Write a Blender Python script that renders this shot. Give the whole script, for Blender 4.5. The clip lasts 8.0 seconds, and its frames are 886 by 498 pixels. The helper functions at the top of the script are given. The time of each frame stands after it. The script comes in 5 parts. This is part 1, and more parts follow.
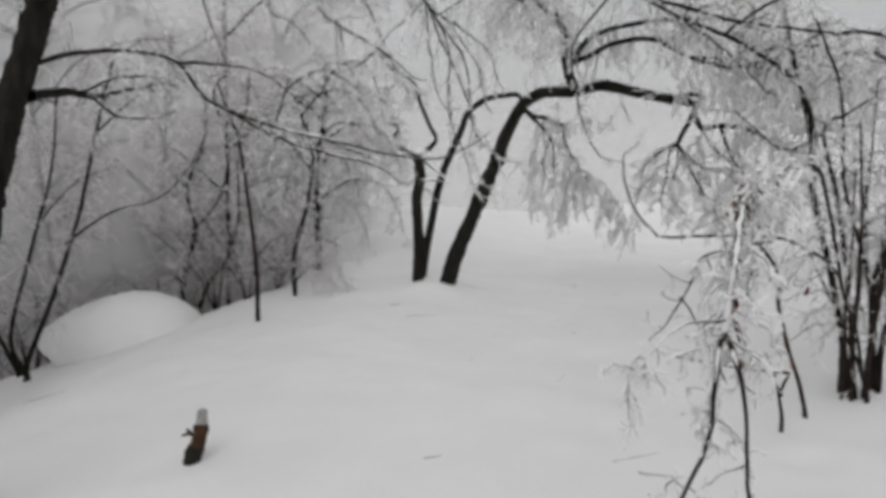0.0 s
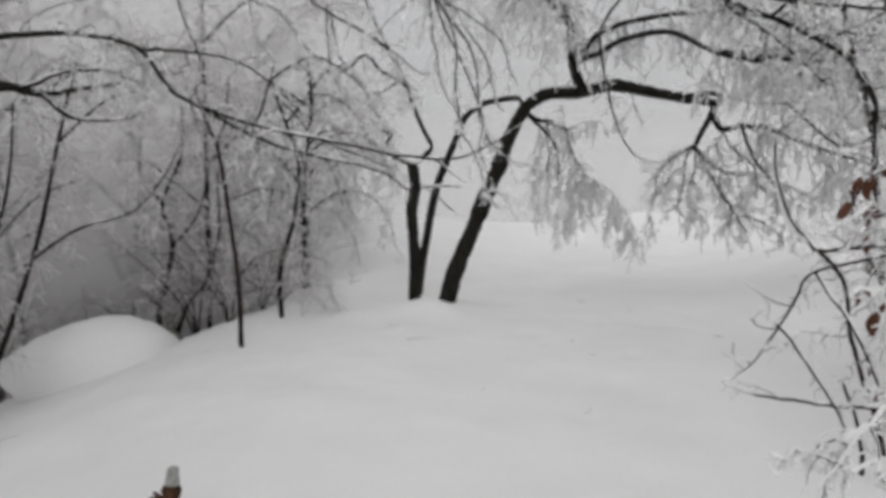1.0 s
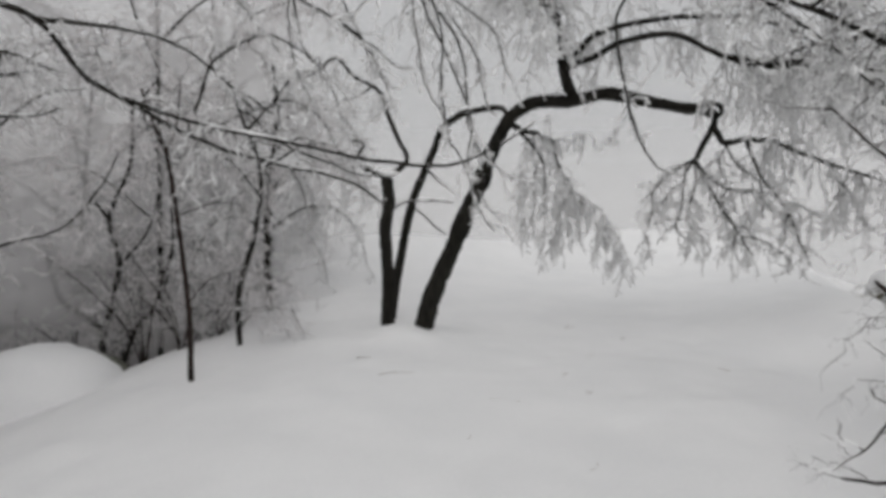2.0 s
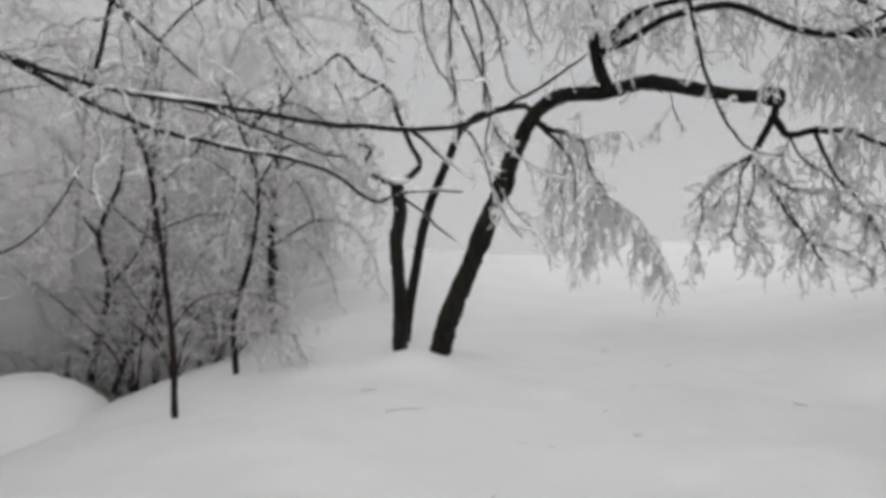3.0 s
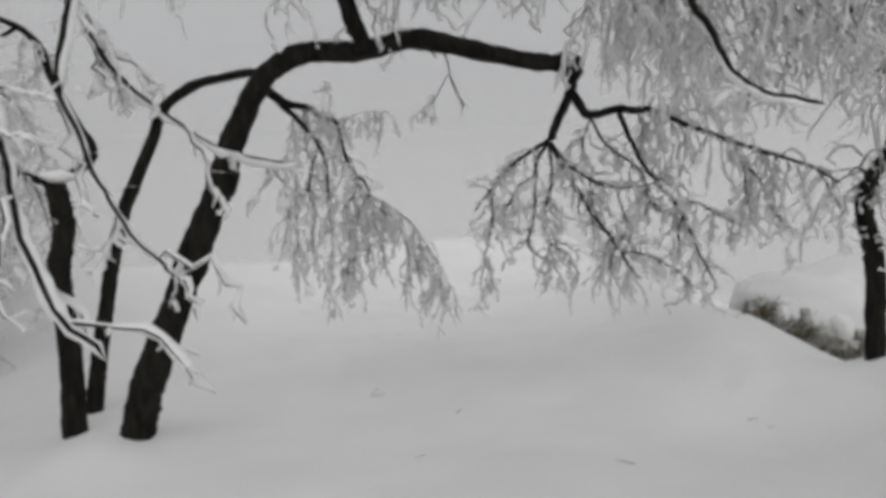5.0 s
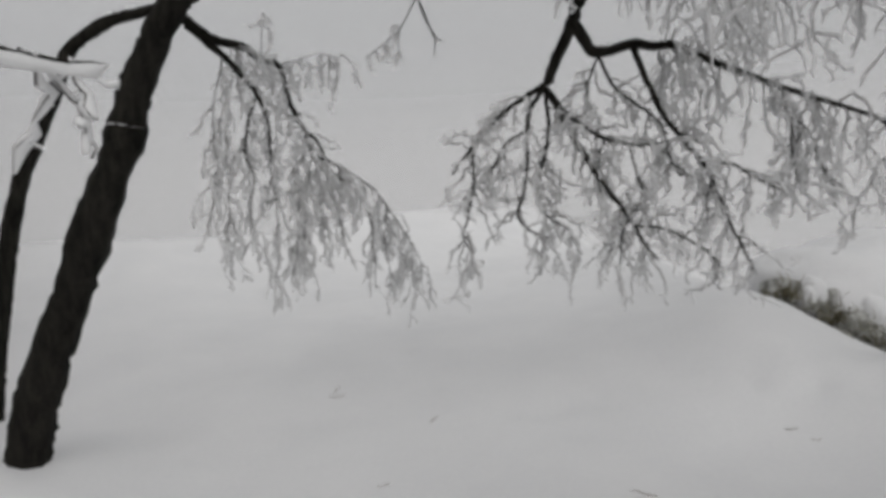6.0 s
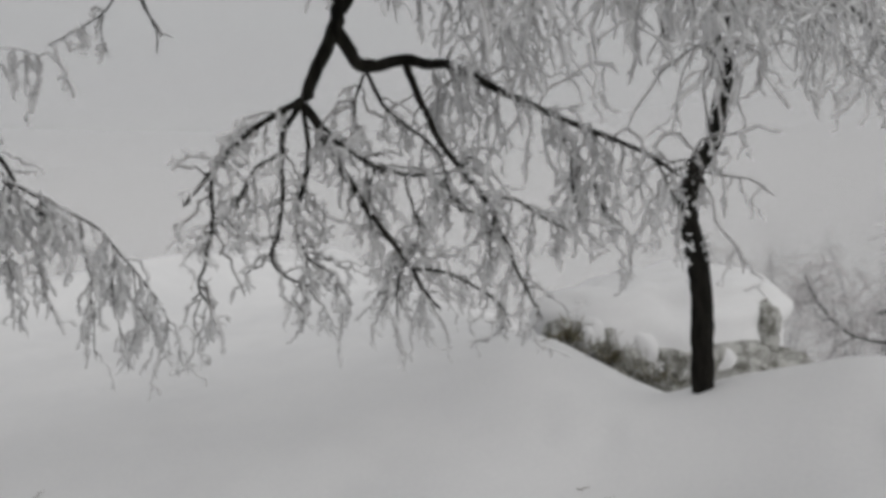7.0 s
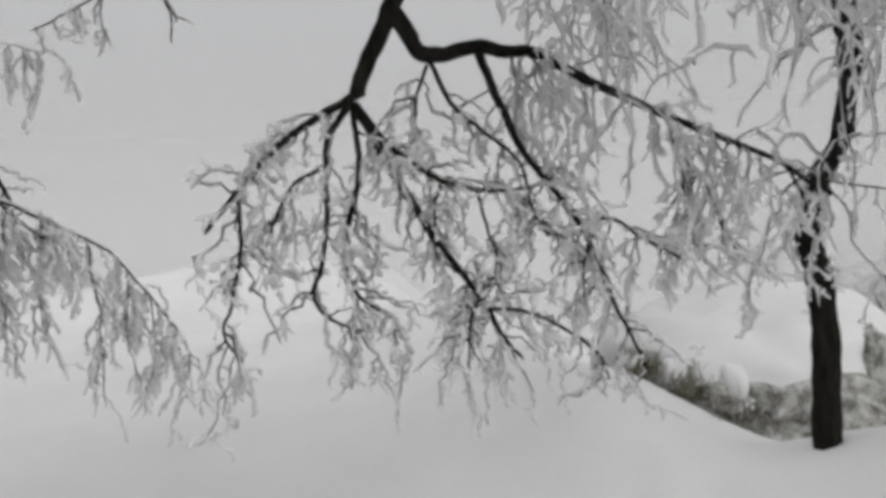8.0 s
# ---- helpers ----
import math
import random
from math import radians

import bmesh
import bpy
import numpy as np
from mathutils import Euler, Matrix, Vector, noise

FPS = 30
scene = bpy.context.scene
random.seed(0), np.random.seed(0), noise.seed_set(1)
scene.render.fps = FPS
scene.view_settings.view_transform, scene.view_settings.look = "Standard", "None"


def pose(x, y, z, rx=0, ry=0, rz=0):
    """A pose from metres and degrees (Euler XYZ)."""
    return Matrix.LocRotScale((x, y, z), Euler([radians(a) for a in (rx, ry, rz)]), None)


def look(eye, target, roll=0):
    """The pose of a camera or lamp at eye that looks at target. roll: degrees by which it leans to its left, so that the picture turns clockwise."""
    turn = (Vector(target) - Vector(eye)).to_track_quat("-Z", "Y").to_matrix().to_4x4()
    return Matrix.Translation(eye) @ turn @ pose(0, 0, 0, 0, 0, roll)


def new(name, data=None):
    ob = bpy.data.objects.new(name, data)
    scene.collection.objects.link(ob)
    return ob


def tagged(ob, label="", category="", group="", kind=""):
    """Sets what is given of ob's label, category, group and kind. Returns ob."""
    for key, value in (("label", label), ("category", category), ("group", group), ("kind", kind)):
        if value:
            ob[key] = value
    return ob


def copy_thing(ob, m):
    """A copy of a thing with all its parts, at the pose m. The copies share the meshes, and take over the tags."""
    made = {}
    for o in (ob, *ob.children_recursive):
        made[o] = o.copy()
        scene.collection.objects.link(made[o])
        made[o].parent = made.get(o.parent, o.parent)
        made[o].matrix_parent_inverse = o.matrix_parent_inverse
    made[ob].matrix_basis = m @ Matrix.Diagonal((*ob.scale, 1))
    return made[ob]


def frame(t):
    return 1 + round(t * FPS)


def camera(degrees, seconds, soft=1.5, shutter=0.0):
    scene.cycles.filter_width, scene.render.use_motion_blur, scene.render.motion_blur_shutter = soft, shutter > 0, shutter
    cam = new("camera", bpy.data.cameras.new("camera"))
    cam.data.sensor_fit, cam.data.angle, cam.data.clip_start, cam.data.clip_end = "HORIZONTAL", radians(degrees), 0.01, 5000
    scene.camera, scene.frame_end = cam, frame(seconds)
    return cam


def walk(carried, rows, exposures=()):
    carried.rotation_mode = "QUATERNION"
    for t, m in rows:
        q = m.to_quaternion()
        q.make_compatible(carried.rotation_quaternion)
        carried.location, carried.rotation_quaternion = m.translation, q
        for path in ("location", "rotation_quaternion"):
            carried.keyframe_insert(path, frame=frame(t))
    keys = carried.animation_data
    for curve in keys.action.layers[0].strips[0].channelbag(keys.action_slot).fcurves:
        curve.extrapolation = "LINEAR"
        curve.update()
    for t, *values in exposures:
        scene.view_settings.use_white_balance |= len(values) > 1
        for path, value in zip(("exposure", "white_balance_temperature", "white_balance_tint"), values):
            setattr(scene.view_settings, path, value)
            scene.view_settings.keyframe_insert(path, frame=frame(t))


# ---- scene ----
cam = camera(70.7, 8.0, soft=4.2)
PATH = [
    (0, (-0.005, -0.015, 1.533), (-0.003, 1.981, 1.399), 1.16),
    (0.2, (-0.037, 0.075, 1.536), (-0.061, 2.073, 1.432), 1.32),
    (0.5, (-0.090, 0.270, 1.535), (-0.087, 2.266, 1.406), -0.80),
    (0.8, (-0.126, 0.426, 1.532), (-0.105, 2.422, 1.395), -0.18),
    (1, (-0.160, 0.557, 1.518), (-0.111, 2.554, 1.426), 0.22),
    (1.2, (-0.173, 0.687, 1.531), (-0.166, 2.687, 1.534), 0.17),
    (1.5, (-0.204, 0.839, 1.575), (-0.154, 2.838, 1.557), 1.99),
    (1.7, (-0.230, 0.956, 1.564), (-0.100, 2.952, 1.516), 1.72),
    (2.8, (-0.097, 1.852, 1.528), (0.004, 3.850, 1.534), -1.51),
    (3, (-0.109, 1.947, 1.515), (-0.038, 3.946, 1.528), -0.09),
    (3.2, (-0.084, 2.081, 1.507), (-0.010, 4.080, 1.500), -0.51),
    (3.5, (0.002, 2.385, 1.513), (0.183, 4.376, 1.587), -0.19),
    (3.7, (0.054, 2.531, 1.539), (0.336, 4.511, 1.526), 0.29),
    (4, (0.148, 2.752, 1.572), (0.530, 4.715, 1.598), -0.41),
    (4.2, (0.207, 2.903, 1.570), (0.665, 4.849, 1.646), 0.41),
    (4.5, (0.254, 3.153, 1.537), (0.869, 5.056, 1.561), -0.77),
    (4.7, (0.304, 3.284, 1.600), (1.021, 5.151, 1.611), -1.60),
    (5.8, (0.602, 4.075, 1.746), (1.426, 5.893, 1.632), -3.34),
    (6, (0.714, 4.203, 1.696), (1.556, 6.013, 1.575), -3.28),
    (6.2, (0.764, 4.295, 1.719), (1.639, 6.090, 1.607), -4.33),
    (6.5, (0.834, 4.426, 1.710), (1.841, 6.150, 1.585), -3.79),
    (6.7, (0.996, 4.496, 1.635), (2.180, 6.106, 1.551), -3.78),
    (7, (1.155, 4.592, 1.678), (2.533, 6.041, 1.655), -3.59),
    (7.2, (1.214, 4.632, 1.650), (2.652, 6.022, 1.612), -3.43),
    (7.5, (1.319, 4.778, 1.663), (2.810, 6.111, 1.674), -2.65),
    (7.7, (1.333, 4.903, 1.707), (2.781, 6.281, 1.788), -3.87),
    (8, (1.375, 5.097, 1.787), (2.698, 6.597, 1.779), -3.86),
]
EXPOSURES = [(0, -0.31), (0.5, -0.26), (1.7, -0.31), (3, -0.25), (3.6, -0.14), (4.5, -0.40), (6, -0.48), (6.6, -0.54), (7.2, -0.53), (8, -0.30)]
walk(cam, [(t, look(eye, target, roll)) for t, eye, target, roll in PATH], EXPOSURES)

# ---- light: a bright overcast sky inside a cloud ----
world = bpy.data.worlds.new("overcast")
scene.world = world
world.use_nodes = True
wn, wl = world.node_tree.nodes, world.node_tree.links
sky = wn.new("ShaderNodeTexSky")
sky.sky_type, sky.sun_disc = "NISHITA", False
sky.sun_elevation, sky.sun_rotation = radians(25), radians(196)
up = wn.new("ShaderNodeTexCoord")
split = wn.new("ShaderNodeSeparateXYZ")
cloud = wn.new("ShaderNodeValToRGB")
wl.new(up.outputs["Generated"], split.inputs[0])
wl.new(split.outputs[2], cloud.inputs[0])
cloud.color_ramp.elements[0].color = (0.373, 0.371, 0.373, 1)
cloud.color_ramp.elements[1].color = (0.60, 0.60, 0.598, 1)
cloud.color_ramp.interpolation = "B_SPLINE"
middle = cloud.color_ramp.elements.new(0.35)
middle.color = (0.567, 0.565, 0.567, 1)
dim = wn.new("ShaderNodeMix")
dim.data_type = "RGBA"
dim.inputs[0].default_value = 0.006
wl.new(cloud.outputs[0], dim.inputs[6])
wl.new(sky.outputs[0], dim.inputs[7])
wl.new(dim.outputs[2], wn["Background"].inputs[0])
toward = wn.new("ShaderNodeVectorMath")
toward.operation = "DOT_PRODUCT"
toward.inputs[1].default_value = (0.5, 0.86, 0)
wl.new(up.outputs["Generated"], toward.inputs[0])
side = wn.new("ShaderNodeMapRange")
side.inputs[1].default_value, side.inputs[2].default_value = -1, 1
side.inputs[3].default_value, side.inputs[4].default_value = 1.55, 1.06
wl.new(toward.outputs["Value"], side.inputs[0])
wl.new(side.outputs[0], wn["Background"].inputs[1])
sun = new("sun", bpy.data.lights.new("sun", "SUN"))
sun.data.energy, sun.data.angle, sun.data.color = 1.5, radians(70), (1, 0.98, 0.95)
sun.matrix_world = look((0, 0, 12), (7, 25, 0))

rng = np.random.default_rng(7)


# ---- materials ----
def material(name, colour_a, colour_b, scale, rough, bump=0.3, fine=60.0, spec=0.3, contrast=(0.35, 0.65), island=0.0, stretch=1.0):
    m = bpy.data.materials.new(name)
    m.use_nodes = True
    n, l = m.node_tree.nodes, m.node_tree.links
    b = n["Principled BSDF"]
    b.inputs["Roughness"].default_value = rough
    b.inputs["Specular IOR Level"].default_value = spec
    tc = n.new("ShaderNodeTexCoord")
    big = n.new("ShaderNodeTexNoise")
    big.inputs["Scale"].default_value = scale
    big.inputs["Detail"].default_value = 6
    small = n.new("ShaderNodeTexNoise")
    small.inputs["Scale"].default_value = fine
    small.inputs["Detail"].default_value = 4
    along = n.new("ShaderNodeMapping")
    along.inputs["Scale"].default_value = (1, 1, stretch)
    l.new(tc.outputs["Object"], along.inputs["Vector"])
    l.new(along.outputs[0], big.inputs["Vector"])
    l.new(along.outputs[0], small.inputs["Vector"])
    mix = n.new("ShaderNodeMath")
    mix.operation = "MULTIPLY_ADD"
    mix.inputs[1].default_value = 0.35
    l.new(small.outputs[0], mix.inputs[0])
    half = n.new("ShaderNodeMath")
    half.operation = "MULTIPLY"
    half.inputs[1].default_value = 0.65
    l.new(big.outputs[0], half.inputs[0])
    l.new(half.outputs[0], mix.inputs[2])
    ramp = n.new("ShaderNodeValToRGB")
    ramp.color_ramp.elements[0].position, ramp.color_ramp.elements[1].position = contrast
    ramp.color_ramp.elements[0].color = (*colour_a, 1)
    ramp.color_ramp.elements[1].color = (*colour_b, 1)
    l.new(mix.outputs[0], ramp.inputs[0])
    colour = ramp.outputs[0]
    if island:
        geo = n.new("ShaderNodeNewGeometry")
        val = n.new("ShaderNodeMapRange")
        val.inputs[3].default_value, val.inputs[4].default_value = 1 - island, 1
        l.new(geo.outputs["Random Per Island"], val.inputs[0])
        mul = n.new("ShaderNodeMix")
        mul.data_type, mul.blend_type = "RGBA", "MULTIPLY"
        mul.inputs[0].default_value = 1
        l.new(ramp.outputs[0], mul.inputs[6])
        l.new(val.outputs[0], mul.inputs[7])
        colour = mul.outputs[2]
    l.new(colour, b.inputs["Base Color"])
    if bump:
        bp = n.new("ShaderNodeBump")
        bp.inputs["Strength"].default_value = bump
        bp.inputs["Distance"].default_value = 0.01
        l.new(mix.outputs[0], bp.inputs["Height"])
        l.new(bp.outputs[0], b.inputs["Normal"])
    return m


def let_light_through(m, share):
    """Ice crystals pass on part of the light that falls on their far side."""
    n, l = m.node_tree.nodes, m.node_tree.links
    b = n["Principled BSDF"]
    t, mix = n.new("ShaderNodeBsdfTranslucent"), n.new("ShaderNodeMixShader")
    l.new(b.inputs["Base Color"].links[0].from_socket, t.inputs[0])
    mix.inputs[0].default_value = share
    l.new(b.outputs[0], mix.inputs[1])
    l.new(t.outputs[0], mix.inputs[2])
    l.new(mix.outputs[0], n["Material Output"].inputs[0])
    return m


SNOW = material("snow", (0.755, 0.757, 0.764), (0.815, 0.814, 0.817), 1.3, 0.75, 0.25, 45, 0.15)
RIME = let_light_through(material("rime", (0.90, 0.90, 0.905), (0.97, 0.97, 0.972), 30, 0.8, 0.4, 220, 0.1, island=0.06), 0.15)
FAR_RIME = let_light_through(material("thin_rime", (0.86, 0.838, 0.842), (0.97, 0.955, 0.958), 12, 0.85, 0.3, 120, 0.1, island=0.2), 0.4)
BARK = material("wet_bark", (0.006, 0.0058, 0.0052), (0.027, 0.025, 0.021), 26, 0.9, 0.9, 110, 0.08, stretch=0.22)
TWIG = material("twig_bark", (0.018, 0.015, 0.014), (0.06, 0.05, 0.045), 40, 0.85, 0.4, 150, 0.1)
DRY_TWIG = material("dry_twig", (0.24, 0.22, 0.20), (0.46, 0.43, 0.40), 25, 0.85, 0.3, 110, 0.15)
RED_BARK = material("reddish_bark", (0.012, 0.009, 0.008), (0.036, 0.026, 0.022), 25, 0.85, 0.5, 110, 0.1, stretch=0.25)
STONE = material("lichened_stone", (0.06, 0.06, 0.05), (0.24, 0.24, 0.20), 6, 0.9, 0.9, 40, 0.2)
FROSTED_STONE = material("frosted_stone", (0.11, 0.107, 0.09), (0.55, 0.55, 0.53), 11, 0.9, 1.0, 70, 0.15, contrast=(0.38, 0.60))
FROSTED_GRASS = material("frosted_grass", (0.26, 0.25, 0.19), (0.62, 0.61, 0.56), 14, 0.85, 0.2, 80, 0.15, island=0.55)
DEAD_LEAF = material("dead_leaf", (0.05, 0.018, 0.010), (0.12, 0.05, 0.026), 30, 0.8, 0.5, 130, 0.2)
GRASS = material("dry_grass", (0.14, 0.125, 0.08), (0.30, 0.27, 0.19), 14, 0.85, 0.2, 80, 0.15, island=0.5)
ROTTEN = material("rotten_wood", (0.024, 0.013, 0.008), (0.075, 0.040, 0.021), 30, 0.85, 0.9, 120, 0.15)
GREY_WOOD = material("rimed_grey_wood", (0.16, 0.16, 0.15), (0.42, 0.42, 0.41), 60, 0.85, 0.6, 140, 0.15)
CHARRED = material("wet_dark_wood", (0.006, 0.006, 0.005), (0.02, 0.018, 0.015), 30, 0.7, 0.9, 120, 0.2)


# Pale part-transparent sheet that lays haze over whatever stands behind it.
def haze_sheet_material(share, wood_only=False):
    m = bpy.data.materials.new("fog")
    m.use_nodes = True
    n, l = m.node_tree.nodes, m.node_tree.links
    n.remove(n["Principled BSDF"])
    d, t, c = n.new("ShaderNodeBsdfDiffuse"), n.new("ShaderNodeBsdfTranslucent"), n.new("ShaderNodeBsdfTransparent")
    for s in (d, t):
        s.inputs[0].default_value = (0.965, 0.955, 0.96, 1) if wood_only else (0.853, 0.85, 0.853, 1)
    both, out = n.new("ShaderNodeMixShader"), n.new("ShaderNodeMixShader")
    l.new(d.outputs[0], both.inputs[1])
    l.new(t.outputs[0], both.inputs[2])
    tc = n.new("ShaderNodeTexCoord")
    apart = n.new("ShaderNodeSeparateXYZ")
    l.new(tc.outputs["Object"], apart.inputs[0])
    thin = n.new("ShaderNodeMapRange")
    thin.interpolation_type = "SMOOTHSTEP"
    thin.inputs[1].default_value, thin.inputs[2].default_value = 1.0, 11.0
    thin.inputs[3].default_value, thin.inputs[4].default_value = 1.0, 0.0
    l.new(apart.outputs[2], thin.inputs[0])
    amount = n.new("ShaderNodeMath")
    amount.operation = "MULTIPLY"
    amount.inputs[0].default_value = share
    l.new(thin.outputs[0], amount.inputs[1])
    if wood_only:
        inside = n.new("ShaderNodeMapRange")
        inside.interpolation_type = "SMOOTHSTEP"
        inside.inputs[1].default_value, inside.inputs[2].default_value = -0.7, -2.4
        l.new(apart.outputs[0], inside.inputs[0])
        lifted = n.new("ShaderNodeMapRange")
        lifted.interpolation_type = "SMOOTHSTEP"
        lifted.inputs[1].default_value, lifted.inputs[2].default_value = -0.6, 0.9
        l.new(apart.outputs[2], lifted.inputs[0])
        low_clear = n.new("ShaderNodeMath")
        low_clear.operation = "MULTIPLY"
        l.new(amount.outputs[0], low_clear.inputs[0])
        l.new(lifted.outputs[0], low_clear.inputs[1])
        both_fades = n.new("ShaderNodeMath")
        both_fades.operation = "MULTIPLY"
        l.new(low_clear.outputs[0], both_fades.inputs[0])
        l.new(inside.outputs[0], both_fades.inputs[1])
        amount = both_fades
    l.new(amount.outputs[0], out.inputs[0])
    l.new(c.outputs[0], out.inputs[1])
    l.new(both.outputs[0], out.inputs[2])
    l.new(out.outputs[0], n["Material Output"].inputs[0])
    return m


# ---- mesh tools ----
def mesh_of(name, verts, quads, mat, smooth=True):
    me = bpy.data.meshes.new(name)
    verts, quads = np.asarray(verts, np.float32), np.asarray(quads, np.int32)
    k = quads.shape[1]
    me.vertices.add(len(verts))
    me.vertices.foreach_set("co", verts.ravel())
    me.loops.add(quads.size)
    me.loops.foreach_set("vertex_index", quads.ravel())
    me.polygons.add(len(quads))
    me.polygons.foreach_set("loop_start", np.arange(0, quads.size, k, dtype=np.int32))
    me.polygons.foreach_set("use_smooth", np.full(len(quads), smooth))
    me.update(calc_edges=True)
    me.validate()
    me.materials.append(mat)
    return me


def thing(name, place, label, category, group="", kind=""):
    ob = new(name)
    ob.location = place
    ob.empty_display_size = 0.1
    return tagged(ob, label, category, group, kind)


def part(name, me, parent, label="", kind=""):
    """One mesh, given in world places, as a part of a thing."""
    ob = new(name, me)
    base = Vector(parent.location) + (Vector(parent.parent.location) if parent.parent else Vector())
    me.transform(Matrix.Translation(-base))
    ob.parent = parent
    return tagged(ob, label, kind=kind)


def curve(points, n):
    """A smooth line of n points through the given ones."""
    p = np.asarray(points, float)
    q = np.vstack([2 * p[0] - p[1], p, 2 * p[-1] - p[-2]])
    s = np.linspace(0, len(p) - 1, n)
    i = np.minimum(s.astype(int), len(p) - 2)
    f = (s - i)[:, None]
    a, b, c, d = q[i], q[i + 1], q[i + 2], q[i + 3]
    return 0.5 * (2 * b + (c - a) * f + (2 * a - 5 * b + 4 * c - d) * f**2 + (3 * b - a - 3 * c + d) * f**3)


def tube_arrays(P, R, sides, rough=0.0, flat=None):
    """Closed tubes round the lines P (n, k, 3) with the radii R (n, k)."""
    n, k, _ = P.shape
    T = np.gradient(P, axis=1)
    T /= np.linalg.norm(T, axis=2, keepdims=True) + 1e-9
    ref = np.where(np.abs(T[:, :1, 2:3]) > 0.8, np.array([[[1.0, 0, 0]]]), np.array([[[0, 0, 1.0]]]))
    U = np.cross(T, np.broadcast_to(ref, T.shape))
    U /= np.linalg.norm(U, axis=2, keepdims=True) + 1e-9
    V = np.cross(T, U)
    a = np.arange(sides) / sides * 2 * np.pi
    rr = R[:, :, None] * (1 + rough * rng.normal(size=(n, k, sides)))
    ring = P[:, :, None, :] + rr[..., None] * (np.cos(a)[None, None, :, None] * U[:, :, None] + np.sin(a)[None, None, :, None] * V[:, :, None])
    verts = ring.reshape(-1, 3)
    i = np.arange(n)[:, None, None] * k * sides + np.arange(k - 1)[None, :, None] * sides
    j = np.arange(sides)[None, None, :]
    j2 = (j + 1) % sides
    quads = np.stack([i + j, i + j2, i + sides + j2, i + sides + j], -1).reshape(-1, 4)
    return verts, quads


def merge(pieces):
    vs, qs, off = [], [], 0
    for v, q in pieces:
        vs.append(v)
        qs.append(q + off)
        off += len(v)
    return np.vstack(vs), np.vstack(qs)


def tapered(points, r0, r1, step=0.03, wobble=0.0):
    """Points and radii of a limb that tapers from r0 to r1."""
    p = np.asarray(points, float)
    length = np.linalg.norm(np.diff(p, axis=0), axis=1).sum()
    n = max(6, int(length / step))
    c = curve(p, n)
    if wobble:
        w = np.cumsum(rng.normal(size=(n, 3)), axis=0)
        w -= np.linspace(0, 1, n)[:, None] * w[-1]
        c = c + wobble * w / np.sqrt(n)
    r = r0 + (r1 - r0) * np.linspace(0, 1, n) ** 0.9
    return c, r


def limb_mesh(points, r0, r1, sides=9, rough=0.05, wobble=0.012, mat=None, step=0.03, foot=0.0, knots=()):
    c, r = tapered(points, r0, r1, step, wobble)
    if foot:
        r = r * (1 + foot * np.exp(-np.arange(len(r)) * step / 0.12))
    bump = np.convolve(rng.normal(size=len(r) + 4), np.ones(5) / 5, "valid")
    slow = np.convolve(rng.normal(size=len(r) + 14), np.ones(15) / 15, "valid")
    r = r * (1 + 0.07 * bump + 0.16 * slow)
    for z, size, width in knots:
        r = r * (1 + size * np.exp(-(((c[:, 2] - z) / width) ** 2)))
    r[-1] *= 0.05
    v, q = tube_arrays(c[None], r[None], sides, rough)
    return mesh_of("limb", v, q, mat or BARK), c, r


WIND = np.array([0.42, 0.86, 0.12])


def cap_arrays(c, r, share=0.75, thick=0.55):
    """The crust of rime and snow along the upper and windward side of a limb, in patches."""
    n = len(c)
    t = np.gradient(c, axis=0)
    t /= np.linalg.norm(t, axis=1, keepdims=True) + 1e-9
    lie = np.clip(1.25 - np.abs(t[:, 2]) * 0.9, 0.25, 1)
    patch = np.convolve(rng.normal(size=n + 8), np.ones(9) / 3, "valid")
    on = np.clip(0.55 + 0.6 * patch + (share - 0.5), 0.0, 1.0) * lie
    size = np.minimum(r * thick + 0.0045, 0.045) * on
    size[0] = size[-1] = 0.0005
    side = np.array([0, 0, 0.9]) + WIND * 0.55
    side = side - t * (t @ side)[:, None]
    side /= np.linalg.norm(side, axis=1, keepdims=True) + 1e-9
    p = c + side * (r * 0.86)[:, None]
    return tube_arrays(p[None], np.maximum(size, 0.0005)[None], 6, 0.16)


# ---- twigs ----
def unit(v):
    return v / (np.linalg.norm(v, axis=-1, keepdims=True) + 1e-9)


def grow(start, way, length, droop, k=7, kink=0.24):
    """Lines of k points that start out along way and bend towards the ground."""
    n = len(start)
    P = np.empty((n, k, 3))
    P[:, 0] = start
    d = unit(way)
    step = (length / (k - 1))[:, None]
    for i in range(1, k):
        d = unit(d + droop[:, None] * np.array([0, 0, -1.0]) + kink * rng.normal(size=(n, 3)))
        P[:, i] = P[:, i - 1] + d * step
    P[:, 1:] += (0.22 * step)[:, None] * rng.normal(size=(n, k - 1, 3))
    return P


def on_lines(P, count, low=0.1, high=1.0):
    """count places and ways along the lines P."""
    n, k, _ = P.shape
    i = rng.integers(0, n, count)
    s = (low + (high - low) * rng.random(count)) * (k - 1) * 0.999
    j = s.astype(int)
    f = (s - j)[:, None]
    a, b = P[i, j], P[i, j + 1]
    return a + f * (b - a), unit(b - a)


def sideways(ways, spread, lift=0.0):
    r = rng.normal(size=ways.shape)
    r = unit(r - ways * (r * ways).sum(1, keepdims=True))
    out = ways * (1 - spread) + r * spread
    out[:, 2] += lift
    return unit(out)


